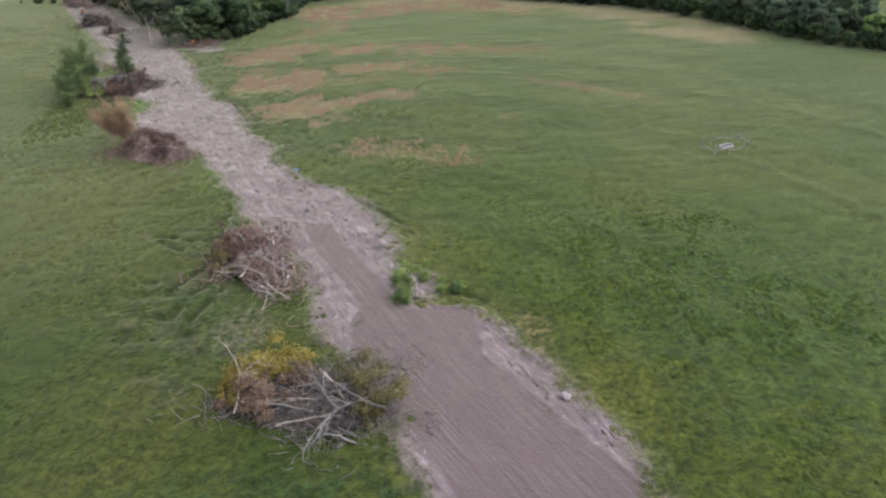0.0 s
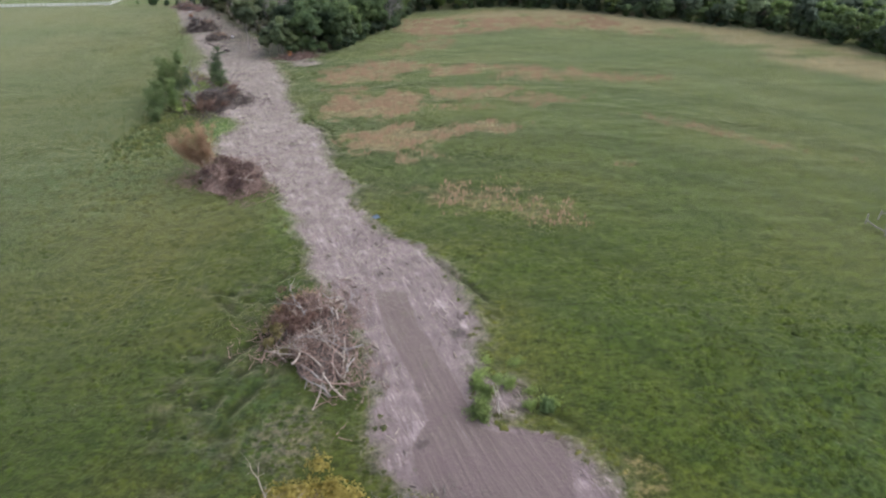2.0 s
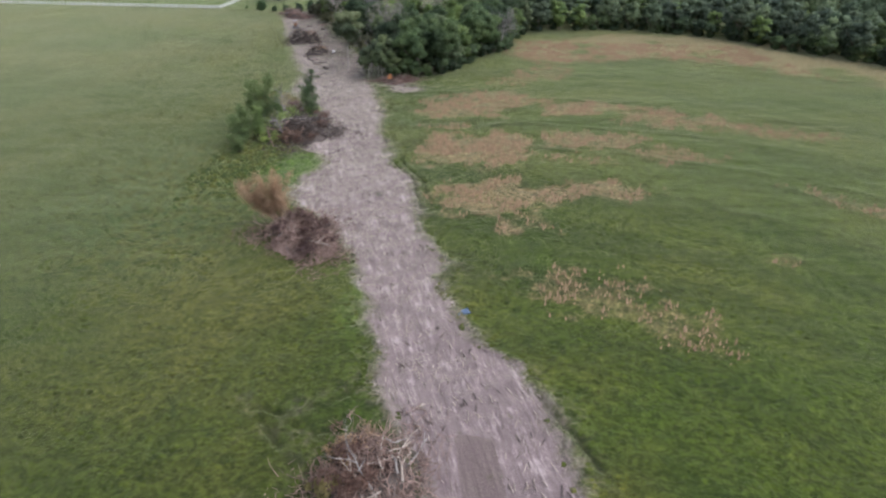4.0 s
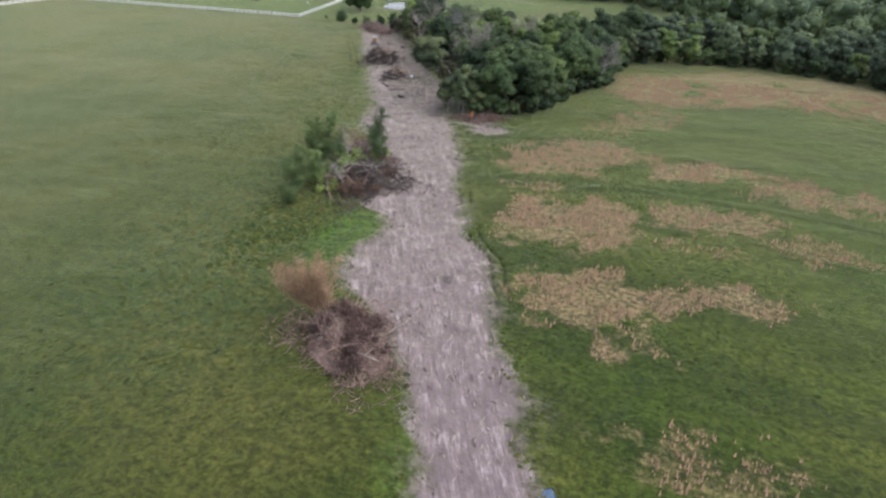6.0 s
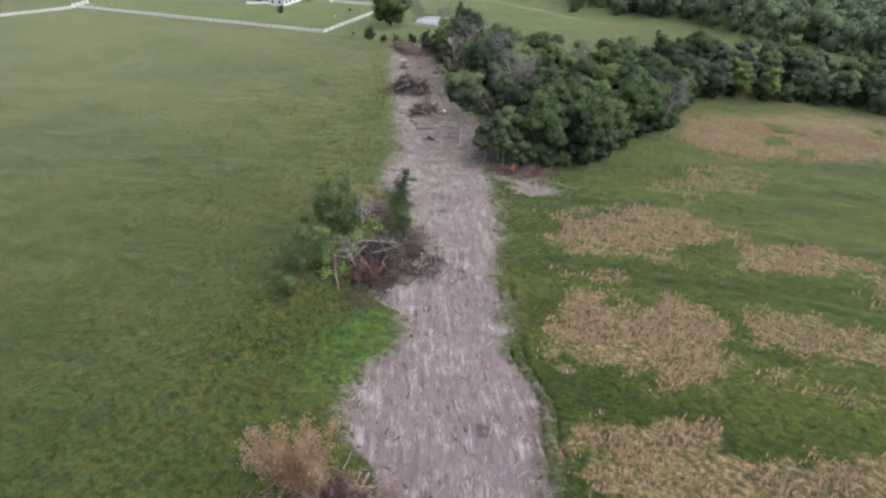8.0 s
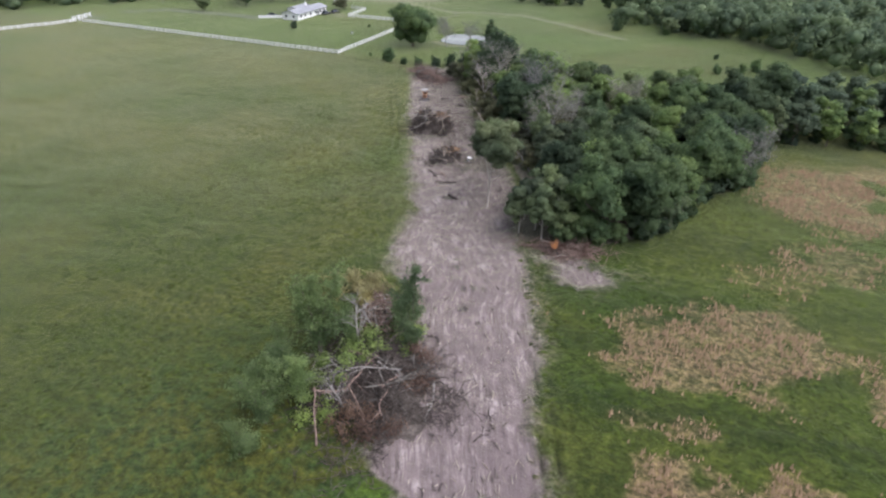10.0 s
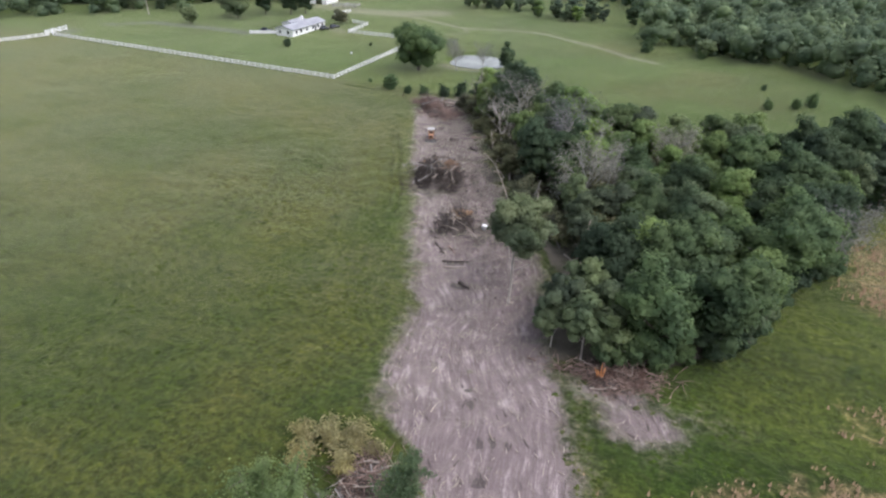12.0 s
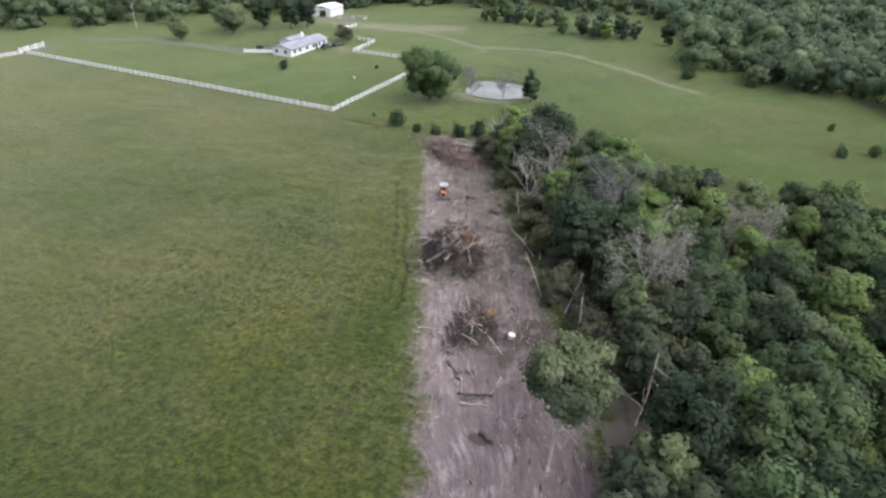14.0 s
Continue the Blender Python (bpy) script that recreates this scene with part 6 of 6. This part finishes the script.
def car(x, y, turn, paint, label, tall=1.5):
    """A parked car: body, glasshouse, four wheels."""
    ob = empty("car", pose(x, y, 0.0, 0, 0, turn), label, "car")
    bm = bmesh.new()
    side = [(-2.2, 0.4), (2.2, 0.4), (2.25, 0.75), (1.1, 0.95), (-2.2, 1.0)]
    a, b = ([bm.verts.new((px, py, pz)) for px, pz in side] for py in (-0.88, 0.88))
    for k in range(5):
        bm.faces.new((a[k], a[(k + 1) % 5], b[(k + 1) % 5], b[k]))
    bm.faces.new(a), bm.faces.new(b[::-1])
    bmesh.ops.recalc_face_normals(bm, faces=bm.faces[:])
    bmesh.ops.bevel(bm, geom=bm.edges[:], offset=0.08, segments=2, affect="EDGES")
    body = part("body", from_bm("body", bm, paint, True), ob)
    bm = bmesh.new()
    bmesh.ops.create_cone(bm, cap_ends=True, segments=4, radius1=1.75, radius2=1.25, depth=tall - 0.95, matrix=Matrix.Translation((-0.5, 0, (tall + 0.95) / 2)) @ Matrix.Diagonal((1, 0.66, 1, 1)) @ Matrix.Rotation(radians(45), 4, "Z"))
    part("windows", from_bm("windows", bm, DARK_GLASS), body, "dark car windows")
    for px in (-1.4, 1.4):
        for py in (-0.8, 0.8):
            bm = bmesh.new()
            bm_cyl(bm, (px, py - 0.12, 0.33), (px, py + 0.12, 0.33), 0.34, sides=16)
            wheel = part("wheel", from_bm("wheel", bm, RUBBER), ob)
            bm = bmesh.new()
            bm_cyl(bm, (px, py - 0.14, 0.33), (px, py + 0.14, 0.33), 0.2, sides=12)
            part("rim", from_bm("rim", bm, STEEL), wheel)
    return ob


car(-234.2, 367.6, 20, DARK_PAINT, "dark parked car beside the low white wall")
car(-215.0, 381.5, 80, DARK_PAINT, "dark parked pickup at the house's side", 1.8)
car(-213.4, 386.5, 70, DARK_PAINT, "dark parked car behind the house")

pole = empty("utility_pole", pose(-304, 371, 0), "tall weathered utility pole by the drive", "utility pole")
tube = Tubes(8)
tube.add([(0, 0, -0.3), (-0.1, 0, 4), (-0.25, 0, 9.5)], [0.17, 0.15, 0.12])
part("pole", tube.mesh("pole", BARK_PALE), pole)
part("crossarm", box_mesh("crossarm", (-1.2, -0.06, 8.7), (0.8, 0.06, 8.85), WOOD_GREY, 0.01), pole)

# ---- pond with its margin, and the trees round the farm ----
bm = bmesh.new()
rim = [bm.verts.new((POND[0] + POND[2] * 1.08 * math.cos(a) * (1 + 0.1 * math.sin(3 * a + 1)), POND[1] + POND[3] * 1.08 * math.sin(a) * (1 + 0.08 * math.cos(2 * a)), -0.42)) for a in np.linspace(0, 2 * math.pi, 49)[:-1]]
bm.faces.new(rim)
tagged(new("pond", from_bm("pond", bm, WATER)), "small pale farm pond reflecting the sky", "pond", kind="structure")

put(tree("oak_tree", T, 15.5, 0.4, 8.8, 70, 7400, 0.44, LEAF_OAK, BARK, "large spreading dark oak by the fence", trunk=0.5), -150.5, 343.5, 15)
for kinds, k, x, y, s, label in (                                 (GROVE, 1, -103, 449, 0.6, "single dark oak in the far pasture"), (GROVE, 5, -310, 384, 0.7, "dull tree in the far hedge"), (GROVE, 4, -319, 376, 0.7, "dull tree in the far hedge"), (GROVE, 5, -330, 366, 0.65, "dull tree in the far hedge")):
    again(kinds[k], x, y, float(T.uniform(0, 360)), s, 0, label)
again(under, -216.5, 395.5, 20, 1.7, 0, "broad brownish thicket behind the house", 0.75)
pecan = tree("pecan_tree", T, 12.5, 1.2, 6.6, 44, 4200, 0.5, LEAF_PALE, BARK, "broad pale green pecan behind the house", core=0.6)
put(pecan, -262, 382.5, 20, 1.0)
for x, y, s, label in ((-269.5, 386, 0.8, ""), (-271.6, 363.9, 0.62, "small round-headed tree by the drive"), (-68.5, 405, 0.55, "small pale tree at the edge of the woods")):
    again(pecan, x, y, 90 * s, s, 0, label)
pine = tree("cedar_tree", T, 17.0, 0.8, 4.6, 34, 2600, 0.4, LEAF_OAK, BARK, "tall dark cedar behind the house", small=0.42)
put(pine, -258, 396.5, 0)
for x, y, s, label in ((-248.5, 402.5, 0.95, ""), (-243.6, 407.2, 0.9, ""), (-124.2, 355.5, 0.58, "narrow dark cedar at the pond's edge")):
    again(pine, x, y, 70 * s, s, 0, label)
again(GREY[1], -138.5, 347.5, 30, 0.8, 0, "leafless grey tree in front of the pond")
again(GREY[0], -131, 351, 120, 0.6, 0, "leafless grey tree in front of the pond")

# ---- the small orange bulldozer ----
dozer = empty("bulldozer", pose(-117.6, 288.4, lie(-117.6, 288.4), 0, 0, 25), "small orange bulldozer with a pale canopy, parked on bare soil", "bulldozer")
for s in (-1, 1):
    bm = bmesh.new()
    oval = [(-1.55 + 0.36 * math.cos(a), 0.4 + 0.36 * math.sin(a)) for a in np.linspace(math.pi / 2, 3 * math.pi / 2, 8)] + [(1.25 + 0.36 * math.cos(a), 0.4 + 0.36 * math.sin(a)) for a in np.linspace(-math.pi / 2, math.pi / 2, 8)]
    a, b = ([bm.verts.new((s * 0.85 + w, py, pz)) for py, pz in oval] for w in (-0.22, 0.22))
    for k in range(16):
        bm.faces.new((a[k], a[(k + 1) % 16], b[(k + 1) % 16], b[k]))
    bm.faces.new(a), bm.faces.new(b[::-1])
    bmesh.ops.recalc_face_normals(bm, faces=bm.faces[:])
    belt = part("track", from_bm("track", bm, RUBBER), dozer, "steel crawler track caked in soil")
    for k in range(9):
        part("track_pad", box_mesh("track_pad", (s * 0.85 - 0.24, -1.5 + k * 0.33, 0.75), (s * 0.85 + 0.24, -1.38 + k * 0.33, 0.8), STEEL, 0.005), belt)
    for py in (-1.5, 1.2):
        bm = bmesh.new()
        bm_cyl(bm, (s * 0.85 - 0.25, py, 0.4), (s * 0.85 + 0.25, py, 0.4), 0.2, sides=12)
        part("sprocket", from_bm("sprocket", bm, ORANGE_PAINT), belt)
    part("push_arm", box_mesh("push_arm", (s * 1.12 - 0.07, -2.0, 0.35), (s * 1.12 + 0.07, 0.3, 0.55), ORANGE_PAINT, 0.02), dozer)
part("body", box_mesh("body", (-0.62, -1.5, 0.5), (0.62, 1.5, 1.0), ORANGE_PAINT, 0.05), dozer)
hood = part("hood", box_mesh("hood", (-0.48, -1.55, 1.0), (0.48, 0.0, 1.55), ORANGE_PAINT, 0.08), dozer)
part("grille", box_mesh("grille", (-0.36, -1.58, 1.06), (0.36, -1.55, 1.45), RUBBER, 0.005), hood)
part("exhaust", box_mesh("exhaust", (0.18, -0.8, 1.5), (0.28, -0.7, 2.2), RUBBER, 0.02), hood)
part("seat", box_mesh("seat", (-0.3, 0.55, 1.0), (0.3, 1.05, 1.7), RUBBER, 0.08), dozer)
part("fuel_tank", box_mesh("fuel_tank", (-0.6, 1.1, 1.0), (0.6, 1.55, 1.6), ORANGE_PAINT, 0.06), dozer)
for px in (-0.62, 0.62):
    for py in (0.1, 1.3):
        part("canopy_post", box_mesh("canopy_post", (px - 0.05, py - 0.05, 1.0), (px + 0.05, py + 0.05, 2.45), ORANGE_PAINT, 0.01), dozer)
part("canopy", box_mesh("canopy", (-0.85, -0.2, 2.45), (0.85, 1.6, 2.56), CONCRETE, 0.04), dozer, "sun-bleached pale canopy roof")
bm = bmesh.new()
curve = [(-2.25, 0.05), (-2.08, 0.1), (-2.02, 0.5), (-2.1, 0.9), (-2.3, 1.02), (-2.36, 0.98), (-2.2, 0.86), (-2.14, 0.5), (-2.2, 0.12)]
a, b = ([bm.verts.new((px, py, pz)) for py, pz in curve] for px in (-1.35, 1.35))
for k in range(len(curve)):
    bm.faces.new((a[k], a[(k + 1) % 9], b[(k + 1) % 9], b[k]))
bm.faces.new(a), bm.faces.new(b[::-1])
bmesh.ops.recalc_face_normals(bm, faces=bm.faces[:])
part("blade", from_bm("blade", bm, STEEL), dozer, "worn steel dozer blade")
